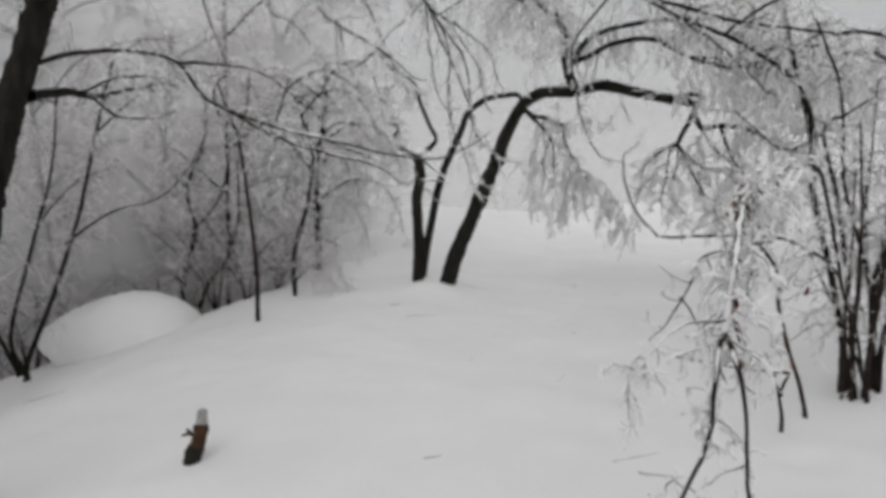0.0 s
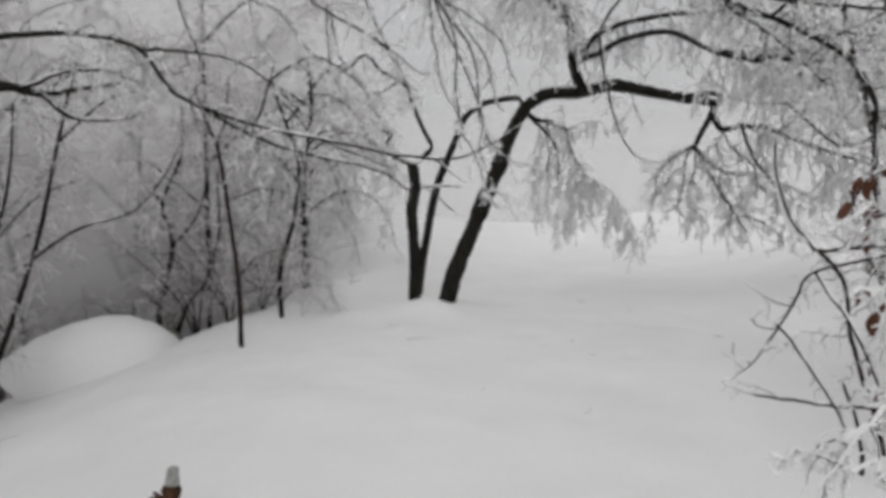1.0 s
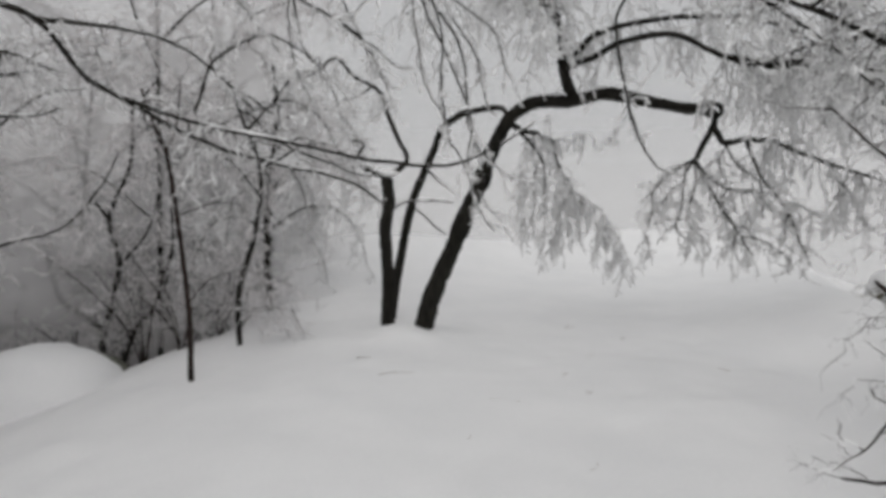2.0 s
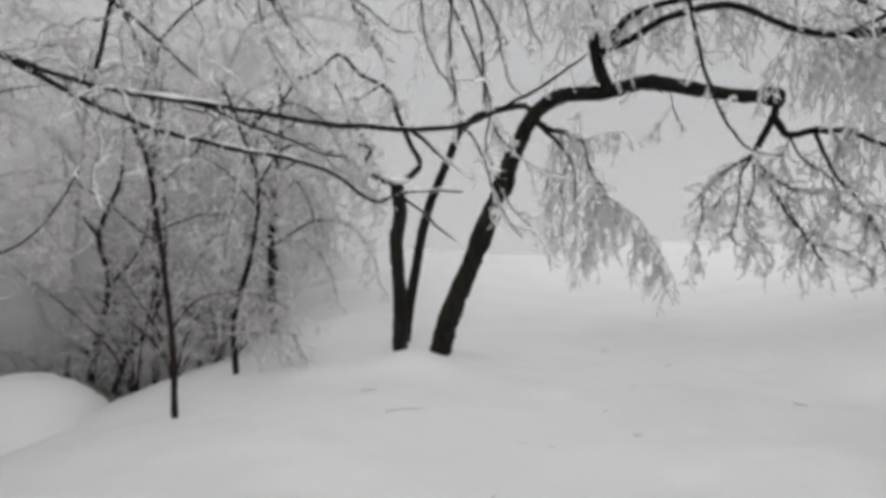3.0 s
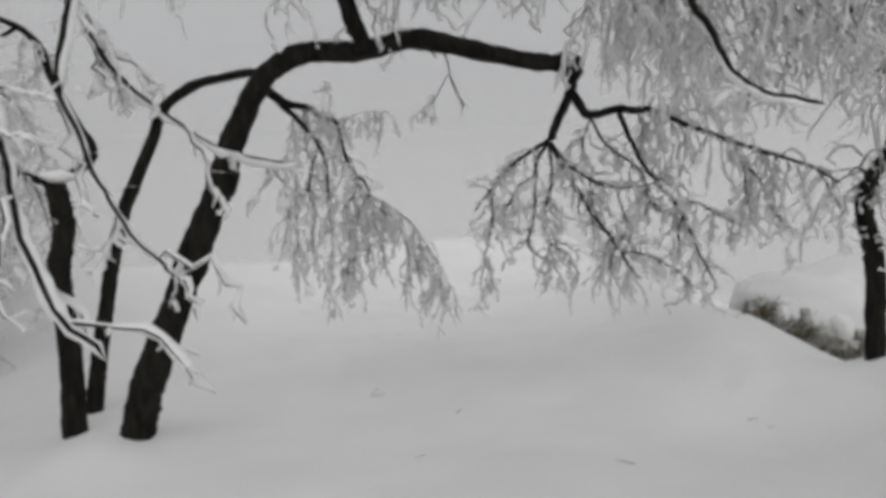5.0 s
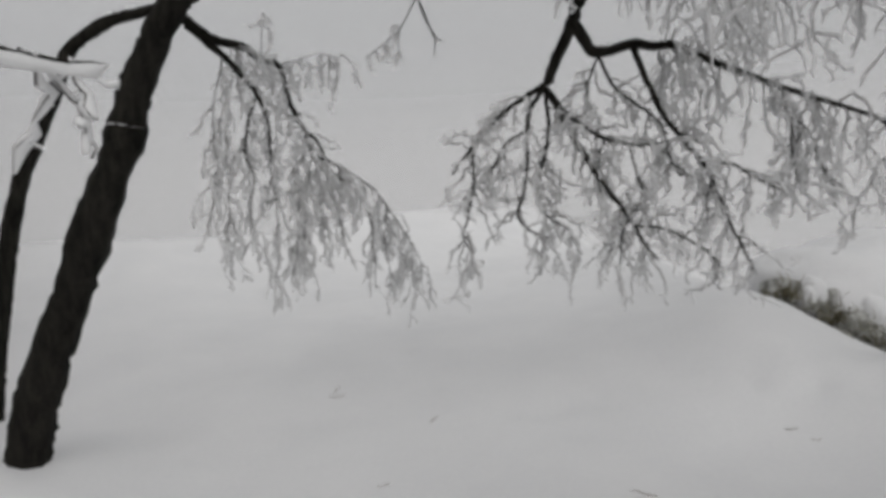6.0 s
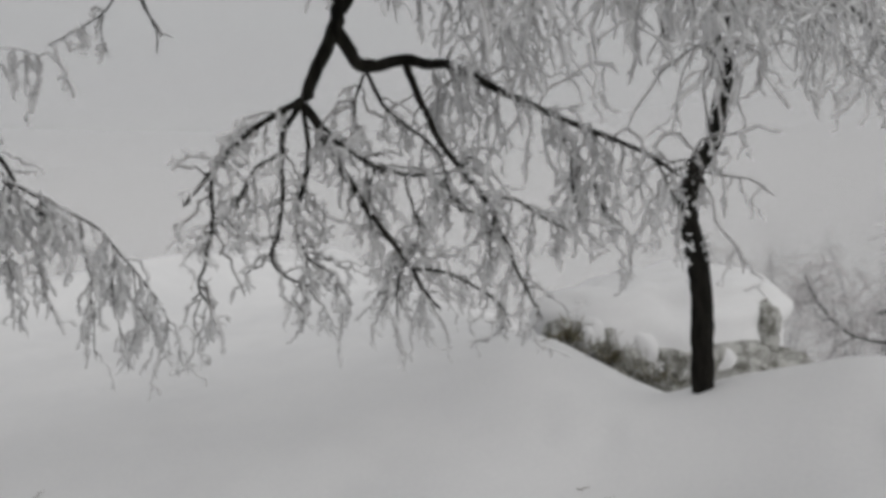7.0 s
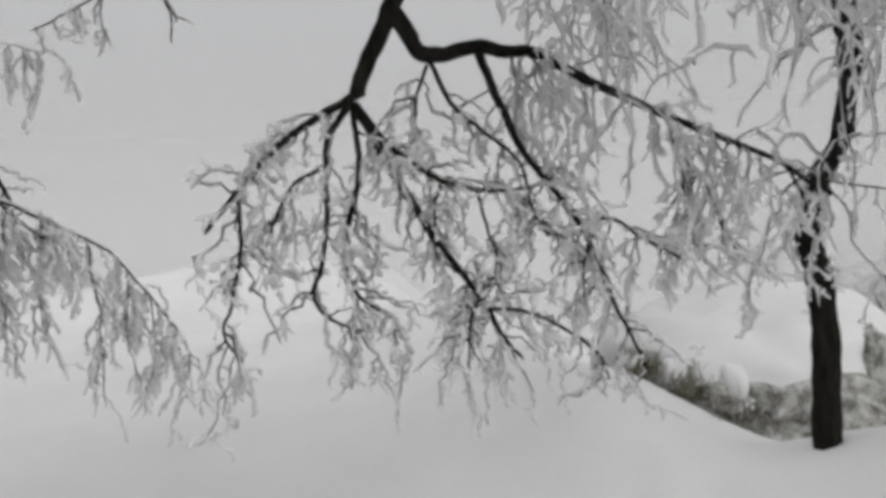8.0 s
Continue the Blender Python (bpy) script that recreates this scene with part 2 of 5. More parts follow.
def rime_arrays(P, size, sides=5, off=0.75, rough=0.24):
    n, k, _ = P.shape
    shape = np.interp(np.linspace(0, 1, k), [0, 0.12, 0.55, 0.92, 1], [0.35, 0.7, 1.0, 1.1, 0.4])
    R = size[:, None] * shape * (0.55 + 0.9 * rng.random((n, k)))
    off = off * np.linspace(1, 0.7, k)[None]
    return tube_arrays(P + WIND * (R * off)[..., None], R, sides, rough)


def bark_arrays(P, r, sides=4):
    k = P.shape[1]
    return tube_arrays(P, r[:, None] * np.linspace(1, 0.35, k), sides)


def lines_of(limbs, k=12):
    out = []
    for c in limbs:
        s = np.linspace(0, len(c) - 1, k).astype(int)
        out.append(c[s])
    return np.array(out)


def spray(root, limbs, n1, len1, droop1, n2, len2, n3=0, len3=(0.06, 0.14), low=0.15, rime=(0.006, 0.011), bark=0.0028, spread=0.75, lift=0.0, mats=(None, None), lee=0.35, coarse=False, side=0.64, wrap=False):
    """The twigs of a tree: n1 from its limbs, n2 from those, n3 from these; a bark mesh and a rime mesh under root."""
    L = lines_of(limbs)
    weights = np.array([np.linalg.norm(np.diff(c, axis=0), axis=1).sum() for c in limbs])
    pick = rng.choice(len(L), 4000, p=weights / weights.sum())
    s, w = on_lines(L[pick], n1, low, 1.0)
    P1 = grow(s, unit(sideways(w, spread, lift) + WIND * lee), len1[0] + (len1[1] - len1[0]) * rng.random(n1), droop1[0] + (droop1[1] - droop1[0]) * rng.random(n1), 6 if coarse else 9)
    sets = [(P1, bark, 1.0, 1.1 if wrap else 1.2)]
    s, w = on_lines(P1, n2, 0.12, 1.0)
    P2 = grow(s, unit(sideways(w, side) + WIND * lee * 0.7), len2[0] + (len2[1] - len2[0]) * rng.random(n2), droop1[0] * 0.8 + (droop1[1] - droop1[0]) * 0.8 * rng.random(n2), 5 if coarse else 7, 0.32)
    sets.append((P2, bark * 0.38, 0.95, 0.45 if wrap else 1.0))
    if n3:
        s, w = on_lines(P2, n3, 0.1, 1.0)
        P3 = grow(s, unit(sideways(w, side) + WIND * lee * 0.7), len3[0] + (len3[1] - len3[0]) * rng.random(n3), 0.10 + 0.15 * rng.random(n3), 3 if coarse else 5, 0.34)
        sets.append((P3, bark * 0.55, 0.85, 0.3))
    if not coarse:
        for P, count in ((P1, n1 * 4), (P2, n2 * 2)):
            s, w = on_lines(P, count, 0.05, 1.0)
            spur = grow(s, unit(sideways(w, 0.7) + WIND * 0.5 + np.array([0, 0, -0.25])), 0.010 + 0.026 * rng.random(count), 0.1 + 0.2 * rng.random(count), 3, 0.3)
            sets.append((spur, 0, 0.7, 0.2))
    barks = [bark_arrays(P, np.full(len(P), b) * (0.7 + 0.5 * rng.random(len(P))), 3 if coarse else 4) for P, b, _, _ in sets[: 1 if coarse else 2]]
    rimes = [rime_arrays(P, f * (rime[0] + (rime[1] - rime[0]) * rng.random(len(P))), 3 if coarse or not b else 5, off=o) for P, b, f, o in sets]
    v, q = merge(barks)
    twigs = part("twig_spray", mesh_of("twig_spray", v, q, mats[0] or TWIG), root, "thin dark twigs", "stuff")
    v, q = merge(rimes)
    part("rime_crust", mesh_of("rime_crust", v, q, mats[1] or RIME), twigs, "white crust of rime on the twigs", "stuff")
    return P1


def limbs_under(root, rows, mat=None, sides=8, cap=True, share=0.75, step=0.03, wobble=0.012, knots=()):
    """rows: name, points, radius at the start, radius at the end. Gives the middle lines."""
    lines, caps = [], []
    for name, points, r0, r1 in rows:
        me, c, r = limb_mesh(points, r0, r1, sides if r0 > 0.02 else 6, mat=mat, step=step, wobble=wobble, foot=0.1 if name == "trunk" else 0, knots=knots if name == "trunk" else ())
        part(name, me, root)
        lines.append(c)
        if cap:
            caps.append(cap_arrays(c, r, share))
    if caps:
        v, q = merge(caps)
        part("snow_crust", mesh_of("snow_crust", v, q, RIME), root, "patchy white snow crust on the limbs", "stuff")
    return lines


def blob(centre, size, seed, mat, rough=0.12, power=2.5, sub=4, squash=None, craggy=0.0):
    bm = bmesh.new()
    bmesh.ops.create_icosphere(bm, subdivisions=sub, radius=1)
    off = Vector((seed * 3.1, seed * 1.7, seed * 5.3))
    for v in bm.verts:
        d = v.co.normalized()
        s = (abs(d.x) ** power + abs(d.y) ** power + abs(d.z) ** power) ** (-1 / power)
        s *= 1 + rough * noise.noise(d * 1.4 + off) + rough * 0.4 * noise.noise(d * 4 + off) + craggy * noise.turbulence(d * 3.5 + off, 4, True)
        v.co = Vector((d.x * size[0] * s, d.y * size[1] * s, d.z * size[2] * s))
        if squash:
            v.co = squash(v.co)
    for f in bm.faces:
        f.smooth = True
    me = bpy.data.meshes.new("blob")
    bm.to_mesh(me)
    bm.free()
    me.materials.append(mat)
    return me


def placed(me, centre, turn):
    me.transform(pose(*centre, 0, 0, turn))
    return me


# ---- ground ----
dimple_rng = random.Random(23)
DIMPLES = [(dimple_rng.uniform(-2.6, 4.2), dimple_rng.uniform(2.2, 10.5), dimple_rng.uniform(0.03, 0.09), dimple_rng.uniform(0.006, 0.020)) for _ in range(110)]
DIMPLES += [(dimple_rng.uniform(-2.6, 4.2), dimple_rng.uniform(2.2, 12), dimple_rng.uniform(0.15, 0.4), dimple_rng.uniform(-0.018, 0.022)) for _ in range(60)]


def height(x, y):
    x, y = np.asarray(x, float), np.asarray(y, float)
    xp, xm = np.maximum(x, 0), np.maximum(-x, 0)
    xr = 4.5 + 0.45 * np.clip(y - 7.5, 0, 8) + 0.06 * np.maximum(4 - y, 0)
    cx = np.minimum(xp, xr)
    f = np.clip((y - 8.3) / 4.2, 0, 1)
    flat = 1 - 0.94 * f * f * (3 - 2 * f)
    z = -0.03 + 0.06 * np.clip(y, -6, 40) + 0.024 * cx**2 * flat - 0.045 * np.minimum(xm, 4.0) ** 2 - 0.30 * np.maximum(xm - 4.0, 0)
    yy = np.clip(y - 8.5, 0, 5.5)
    z = z + 0.027 * yy**2 - 0.003 * np.maximum(y - 9, 0) * np.minimum(xm, 3) ** 1.2
    over = np.maximum(x - xr, 0)
    z = z - 0.62 * np.minimum(over, 1.2) ** 1.5 - 0.28 * np.maximum(over - 1.2, 0)
    shoulder = np.maximum((y - 9.0) + (xm - 2.6) * 0.5, 0) * np.clip((xm - 2.1) / 1.3, 0, 1)
    z = z - 0.45 * np.minimum(shoulder, 5)
    past = np.maximum(y - 13.8, 0)
    z = z - 0.10 * np.minimum(past, 3) ** 2 - 0.45 * np.maximum(past - 3, 0)
    bump = lambda px, py, s, a: a * np.exp(-((x - px) ** 2 + (y - py) ** 2) / (2 * s * s))
    z = z + bump(4.6, 5.25, 0.42, 0.27) + bump(4.1, 7.2, 0.55, 0.16) + bump(3.4, 6.2, 0.6, -0.12) + bump(4.45, 6.0, 0.25, 0.02) + bump(4.6, 6.55, 0.3, -0.17) + bump(-0.1, 8.1, 0.5, 0.07) + bump(-0.06, 7.8, 0.30, 0.075) + bump(-0.2, 6.4, 0.8, 0.05) + bump(2.3, 13.2, 1.3, -0.21) + bump(5.0, 14.0, 0.9, 0.12) + bump(0.2, 14.0, 0.8, -0.03)
    for px, py, s, a in ((3.86, 6.34, 0.06, 0.022), (3.98, 6.14, 0.06, 0.02), (3.66, 6.32, 0.07, 0.022), (3.7, 6.59, 0.04, 0.018), (3.9, 6.34, 0.05, 0.018), (3.71, 6.6, 0.05, 0.018), (4.09, 5.28, 0.07, 0.022), (1.78, 8.36, 0.08, 0.022), (1.19, 9.74, 0.10, 0.02), (0.66, 3.34, 0.035, 0.02), (1.8, 8.54, 0.07, 0.022), (-0.98, 9.2, 0.09, 0.025), (-0.7, 8.7, 0.08, 0.025), (2.6, 7.1, 0.07, 0.018), (1.3, 5.2, 0.06, 0.018)):
        z = z + bump(px, py, s, -a)
    z = z + 0.022 * np.sin(1.9 * x + 0.7 * y) * np.sin(1.3 * y - 0.6 * x + 1) + 0.010 * np.sin(5.1 * x + 2.0 * y + 0.5) * np.sin(4.3 * y - 1.7 * x)
    for px, py, size, deep in DIMPLES:
        z = z + bump(px, py, size, -deep)
    return np.maximum(z, -14.0)


def snow_ground():
    fx = np.arange(-8, 8.01, 0.06)
    fy = np.arange(-2, 15.01, 0.06)
    far = np.array([0.3, 0.8, 1.6, 3, 5.5, 10, 18, 32, 60, 110, 200, 380, 700, 1300])
    xs = np.concatenate([-8 - far[::-1], fx, 8 + far])
    ys = np.concatenate([-2 - far[::-1], fy, 15 + far])
    X, Y = np.meshgrid(xs, ys)
    Z = height(X, Y)
    grain = rng.normal(size=Z.shape)
    for _ in range(3):
        grain = (grain + np.roll(grain, 1, 0) + np.roll(grain, -1, 0) + np.roll(grain, 1, 1) + np.roll(grain, -1, 1)) / 5
    Z = Z + 0.012 * grain
    ny, nx = X.shape
    i = np.arange(ny - 1)[:, None] * nx + np.arange(nx - 1)[None]
    quads = np.stack([i, i + 1, i + nx + 1, i + nx], -1).reshape(-1, 4)
    ob = new("ground", mesh_of("ground", np.stack([X, Y, Z], -1).reshape(-1, 3), quads, SNOW))
    tagged(ob, "smooth white drifted snow over a rounded hilltop", "snow", kind="structure")


snow_ground()


def haze_sheet(radius, share, wood_only=False):
    """A see-through upright sheet standing in for fog haze; in the wood it stands nearer."""
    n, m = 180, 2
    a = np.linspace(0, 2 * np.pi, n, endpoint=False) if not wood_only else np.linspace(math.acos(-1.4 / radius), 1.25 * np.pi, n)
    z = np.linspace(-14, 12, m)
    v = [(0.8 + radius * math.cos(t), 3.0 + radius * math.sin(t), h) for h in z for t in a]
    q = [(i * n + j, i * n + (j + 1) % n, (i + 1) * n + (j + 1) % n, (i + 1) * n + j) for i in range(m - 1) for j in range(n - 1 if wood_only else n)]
    ob = new("haze_shell", mesh_of("fog", v, q, haze_sheet_material(share, wood_only)))
    tagged(ob, "see-through pale grey sheet standing in for fog in the wood" if wood_only else "see-through pale grey sheet standing in for fog round the hilltop", "fog", kind="structure")


# Added shells, one behind another, so the haze thickens with distance.
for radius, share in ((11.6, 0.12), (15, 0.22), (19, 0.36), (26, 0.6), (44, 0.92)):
    haze_sheet(radius, share)
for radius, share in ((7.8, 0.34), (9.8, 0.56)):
    haze_sheet(radius, share, True)


def knot_snow(root, centre, radius, lean):
    """A thin ridge of snow lying on the rim of a knot round the trunk."""
    a = np.linspace(np.pi * 0.85, np.pi * 2.05, 18)
    p = np.array(centre) + np.stack([radius * np.cos(a), radius * np.sin(a), lean * np.cos(a)], 1)
    r = 0.0030 * np.sin(np.linspace(0.1, np.pi - 0.1, 18)) * np.clip(2.2 * rng.random(18) - 0.9, 0.05, 1)
    v, q = tube_arrays(p[None], r[None], 6, 0.2)
    part("knot_snow", mesh_of("knot_snow", v, q, RIME), root, "thin ridge of snow on a knot")


# ---- the leaning tree with its long arm ----
def leaning_tree():
    root = thing("leaning_tree", (0.1, 7.96, 0.45), "dark leaning tree with an arched trunk and drooping rime-covered branches", "tree")
    rows = [
        ("trunk", [(0.02, 7.88, 0.30), (0.08, 7.86, 0.62), (0.16, 7.81, 0.90), (0.27, 7.75, 1.2), (0.39, 7.69, 1.49), (0.5, 7.63, 1.79), (0.64, 7.55, 2.12), (0.71, 7.51, 2.36), (0.79, 7.47, 2.54), (0.88, 7.42, 2.72), (0.99, 7.36, 2.82), (1.15, 7.27, 2.88), (1.45, 7.11, 2.86), (1.73, 6.95, 2.9), (2.04, 6.78, 2.8), (2.29, 6.65, 2.72), (2.47, 6.57, 2.69), (2.56, 6.60, 2.66)], 0.104, 0.044),
        ("limb", [(1.45, 7.06, 2.86), (1.33, 6.98, 3.1), (1.29, 6.9, 3.4), (1.2, 6.92, 3.75), (1.3, 6.85, 4.2)], 0.062, 0.03),
        ("limb", [(1.34, 6.89, 3.1), (1.54, 6.86, 3.39), (1.87, 6.81, 3.51), (2.3, 6.7, 3.55), (2.8, 6.5, 3.5)], 0.04, 0.016),
    ]
    rows += [
        ("limb", [(1.35, 6.89, 3.12), (1.5, 6.6, 3.14), (1.65, 6.29, 3.18), (1.93, 6.0, 3.15), (2.23, 5.84, 2.95), (2.48, 5.71, 2.85), (2.75, 5.57, 2.82), (3.2, 5.4, 2.75)], 0.034, 0.014),
        ("limb", [(2.48, 5.71, 2.85), (2.85, 5.55, 2.86), (3.2, 5.5, 2.8), (3.7, 5.5, 2.62)], 0.016, 0.006),
        ("limb", [(2.23, 5.84, 2.95), (2.6, 6.1, 3.02), (3.1, 6.3, 2.98), (3.6, 6.4, 2.75)], 0.018, 0.006),
        ("limb", [(2.48, 5.71, 2.85), (2.7, 5.35, 2.92), (3.0, 5.0, 2.85), (3.3, 4.6, 2.6)], 0.014, 0.005),
        ("limb", [(2.8, 6.5, 3.5), (3.2, 6.5, 3.4), (3.7, 6.6, 3.2), (4.1, 6.7, 2.8)], 0.018, 0.006),
    ]
    rows += [
        ("limb", [(1.25, 6.9, 3.5), (1.0, 6.5, 3.55), (0.75, 5.9, 3.5), (0.6, 5.3, 3.25)], 0.026, 0.009),
        ("limb", [(1.88, 6.90, 2.86), (1.94, 6.97, 2.78), (1.98, 7.02, 2.66), (2.04, 7.02, 2.55), (2.04, 7.02, 2.44)], 0.005, 0.0025),
        ("limb", [(2.63, 6.68, 2.70), (2.64, 6.68, 2.61), (2.59, 6.71, 2.48), (2.54, 6.74, 2.35), (2.51, 6.76, 2.27)], 0.032, 0.026),
        ("limb", [(2.43, 6.62, 2.72), (2.55, 6.64, 2.78), (2.66, 6.66, 2.77), (2.69, 6.67, 2.70), (2.64, 6.68, 2.62)], 0.026, 0.02),
        ("limb", [(2.51, 6.77, 2.29), (2.39, 6.84, 2.21), (2.29, 6.91, 2.13), (2.23, 6.95, 2.05), (2.19, 6.97, 1.99), (2.13, 7.01, 1.91), (2.1, 7.03, 1.87)], 0.013, 0.004),
    ]
    rows += [
        ("limb", [(2.19, 6.97, 1.99), (2.19, 6.97, 1.86), (2.18, 6.98, 1.76), (2.15, 7.0, 1.63), (2.13, 7.01, 1.57), (2.16, 6.99, 1.49)], 0.006, 0.003),
        ("limb", [(2.50, 6.77, 2.27), (2.43, 6.82, 2.16), (2.41, 6.83, 2.05), (2.41, 6.83, 1.91), (2.39, 6.84, 1.75), (2.37, 6.86, 1.66), (2.41, 6.83, 1.58), (2.5, 6.77, 1.53)], 0.010, 0.003),
        ("limb", [(2.5, 6.77, 2.26), (2.5, 6.77, 2.03), (2.47, 6.79, 1.87), (2.45, 6.8, 1.77), (2.47, 6.79, 1.66), (2.52, 6.76, 1.61), (2.58, 6.71, 1.56)], 0.009, 0.003),
        ("limb", [(2.51, 6.76, 2.26), (2.62, 6.69, 1.99), (2.71, 6.63, 1.8), (2.83, 6.55, 1.58), (2.87, 6.53, 1.48), (2.93, 6.49, 1.39)], 0.013, 0.004),
    ]
    rows += [
        ("limb", [(2.83, 6.55, 1.57), (2.93, 6.49, 1.55), (3.03, 6.42, 1.49), (3.14, 6.35, 1.39), (3.18, 6.33, 1.3)], 0.006, 0.003),
        ("limb", [(2.51, 6.76, 2.25), (2.59, 6.71, 2.13), (2.72, 6.63, 2.02), (2.84, 6.55, 1.97), (2.96, 6.47, 1.97), (3.06, 6.4, 2.0)], 0.011, 0.003),
        ("limb", [(2.62, 6.69, 2.56), (2.67, 6.66, 2.47), (2.7, 6.64, 2.42), (2.77, 6.6, 2.42), (2.86, 6.53, 2.44), (2.94, 6.48, 2.42), (3.02, 6.43, 2.42), (3.09, 6.39, 2.38), (3.16, 6.34, 2.34), (3.28, 6.26, 2.26), (3.4, 6.18, 2.18), (3.55, 6.08, 2.1), (3.72, 5.97, 2.02), (3.87, 5.87, 1.9)], 0.026, 0.005),
        ("limb", [(2.86, 6.54, 2.43), (2.91, 6.5, 2.25), (2.98, 6.45, 2.07), (3.12, 6.36, 1.85), (3.16, 6.34, 1.74), (3.22, 6.3, 1.54), (3.3, 6.25, 1.31)], 0.014, 0.004),
    ]
    rows += [
        ("limb", [(3.12, 6.37, 1.87), (3.22, 6.3, 1.83), (3.29, 6.25, 1.77), (3.43, 6.16, 1.67)], 0.007, 0.003),
        ("limb", [(2.71, 6.63, 2.4), (2.78, 6.59, 2.25), (2.86, 6.53, 2.16), (2.95, 6.48, 2.06), (2.98, 6.46, 1.9), (3.03, 6.43, 1.79)], 0.007, 0.003),
        ("limb", [(3.4, 6.18, 2.18), (3.44, 6.16, 2.04), (3.45, 6.15, 1.89), (3.46, 6.15, 1.75)], 0.007, 0.003),
        ("limb", [(3.44, 6.16, 2.03), (3.52, 6.11, 1.95), (3.56, 6.08, 1.77), (3.62, 6.04, 1.65)], 0.006, 0.003),
    ]
    rows += [
        ("limb", [(2.41, 6.83, 2.05), (2.33, 6.88, 2.01), (2.28, 6.91, 1.9), (2.25, 6.94, 1.8)], 0.005, 0.0025),
        ("limb", [(2.82, 6.56, 1.59), (2.79, 6.58, 1.51), (2.77, 6.6, 1.38)], 0.005, 0.0025),
        ("limb", [(2.73, 6.62, 2.01), (2.71, 6.63, 1.88), (2.7, 6.64, 1.73)], 0.005, 0.0025),
        ("limb", [(2.83, 6.56, 1.97), (2.85, 6.54, 1.84), (2.87, 6.53, 1.73), (2.84, 6.55, 1.63)], 0.005, 0.0025),
        ("limb", [(3.13, 6.36, 1.79), (3.12, 6.37, 1.68), (3.12, 6.37, 1.55)], 0.005, 0.0025),
        ("limb", [(2.71, 6.63, 2.39), (2.67, 6.66, 2.27), (2.67, 6.66, 2.2)], 0.005, 0.0025),
        ("limb", [(3.73, 5.97, 2.02), (3.81, 5.92, 1.9), (3.87, 5.88, 1.73)], 0.005, 0.0025),
    ]
    crown = [
        ("limb", [(1.2, 6.92, 3.75), (0.8, 6.6, 4.0), (0.3, 6.2, 3.95), (-0.3, 5.8, 3.6)], 0.026, 0.007),
        ("limb", [(1.3, 6.85, 4.2), (1.9, 6.3, 4.2), (2.3, 5.6, 3.9), (2.5, 4.9, 3.4)], 0.028, 0.007),
        ("limb", [(1.25, 6.9, 4.0), (0.9, 7.3, 4.15), (0.4, 7.4, 4.05), (-0.2, 7.4, 3.7)], 0.024, 0.007),
        ("limb", [(1.3, 6.85, 4.2), (1.5, 6.2, 4.15), (1.5, 5.5, 3.9), (1.4, 4.9, 3.5)], 0.024, 0.007),
    ]
    lines = limbs_under(root, rows[:12], share=0.42, knots=((2.14, 0.16, 0.05), (1.68, 0.20, 0.14))) + limbs_under(root, [(name, points, 1.3 * r0, 1.5 * r1) for name, points, r0, r1 in rows[12:]], share=0.1)
    knot_snow(root, (0.66, 7.54, 2.17), 0.104, -0.02)
    below = limbs_under(root, [
        ("limb", [(1.96, 7.0, 2.72), (1.87, 7.02, 2.58), (1.76, 7.02, 2.49), (1.67, 7.02, 2.42)], 0.004, 0.002),
        ("limb", [(1.86, 7.02, 2.57), (1.85, 7.02, 2.49), (1.88, 7.02, 2.40)], 0.003, 0.002),
        ("limb", [(1.97, 7.0, 2.70), (2.05, 7.02, 2.57), (2.12, 7.02, 2.52)], 0.004, 0.002),
    ], share=0.5)
    spray(root, below, 9, (0.05, 0.14), (0.1, 0.3), 16, (0.03, 0.08), 10, (0.02, 0.05), low=0.3, rime=(0.003, 0.005), bark=0.002)
    above = limbs_under(root, crown, share=0.42, step=0.05)
    spray(root, above, 170, (0.35, 1.0), (0.2, 0.45), 420, (0.12, 0.32), 260, (0.05, 0.12), low=0.2, rime=(0.0050, 0.0090), bark=0.0036, lee=0.2)
    fan = [lines[12][: int(len(lines[12]) * 0.8)]] + lines[13:19] + lines[20:]
    along = lines[19]
    spray(root, fan, 220, (0.10, 0.32), (0.06, 0.28), 520, (0.04, 0.12), 360, (0.02, 0.06), low=0.06, rime=(0.0040, 0.0070), bark=0.0036, spread=0.64, lee=0.4, side=0.62, wrap=True)
    spray(root, fan, 50, (0.16, 0.34), (0.25, 0.5), 170, (0.05, 0.14), 80, (0.02, 0.06), low=0.4, rime=(0.0050, 0.0088), bark=0.0024, spread=0.5, lee=0.15, side=0.5)
    spray(root, [along[int(len(along) * 0.35):]], 46, (0.18, 0.5), (0.3, 0.55), 130, (0.06, 0.18), 80, (0.02, 0.06), low=0.05, rime=(0.0045, 0.0080), bark=0.0026, lee=0.2, side=0.5)
    spray(root, [lines[4], lines[5], lines[6], lines[7]], 150, (0.25, 0.75), (0.18, 0.45), 420, (0.10, 0.28), 320, (0.05, 0.12), low=0.03, rime=(0.0050, 0.0092), bark=0.0036, lee=0.35, side=0.55)
    high = [lines[1], lines[2], lines[3][int(len(lines[3]) * 0.55):], lines[8]]
    spray(root, high, 140, (0.30, 0.75), (0.14, 0.4), 420, (0.10, 0.28), 400, (0.05, 0.12), low=0.3, rime=(0.0050, 0.0095), bark=0.0032, lee=0.4, side=0.55)


leaning_tree()


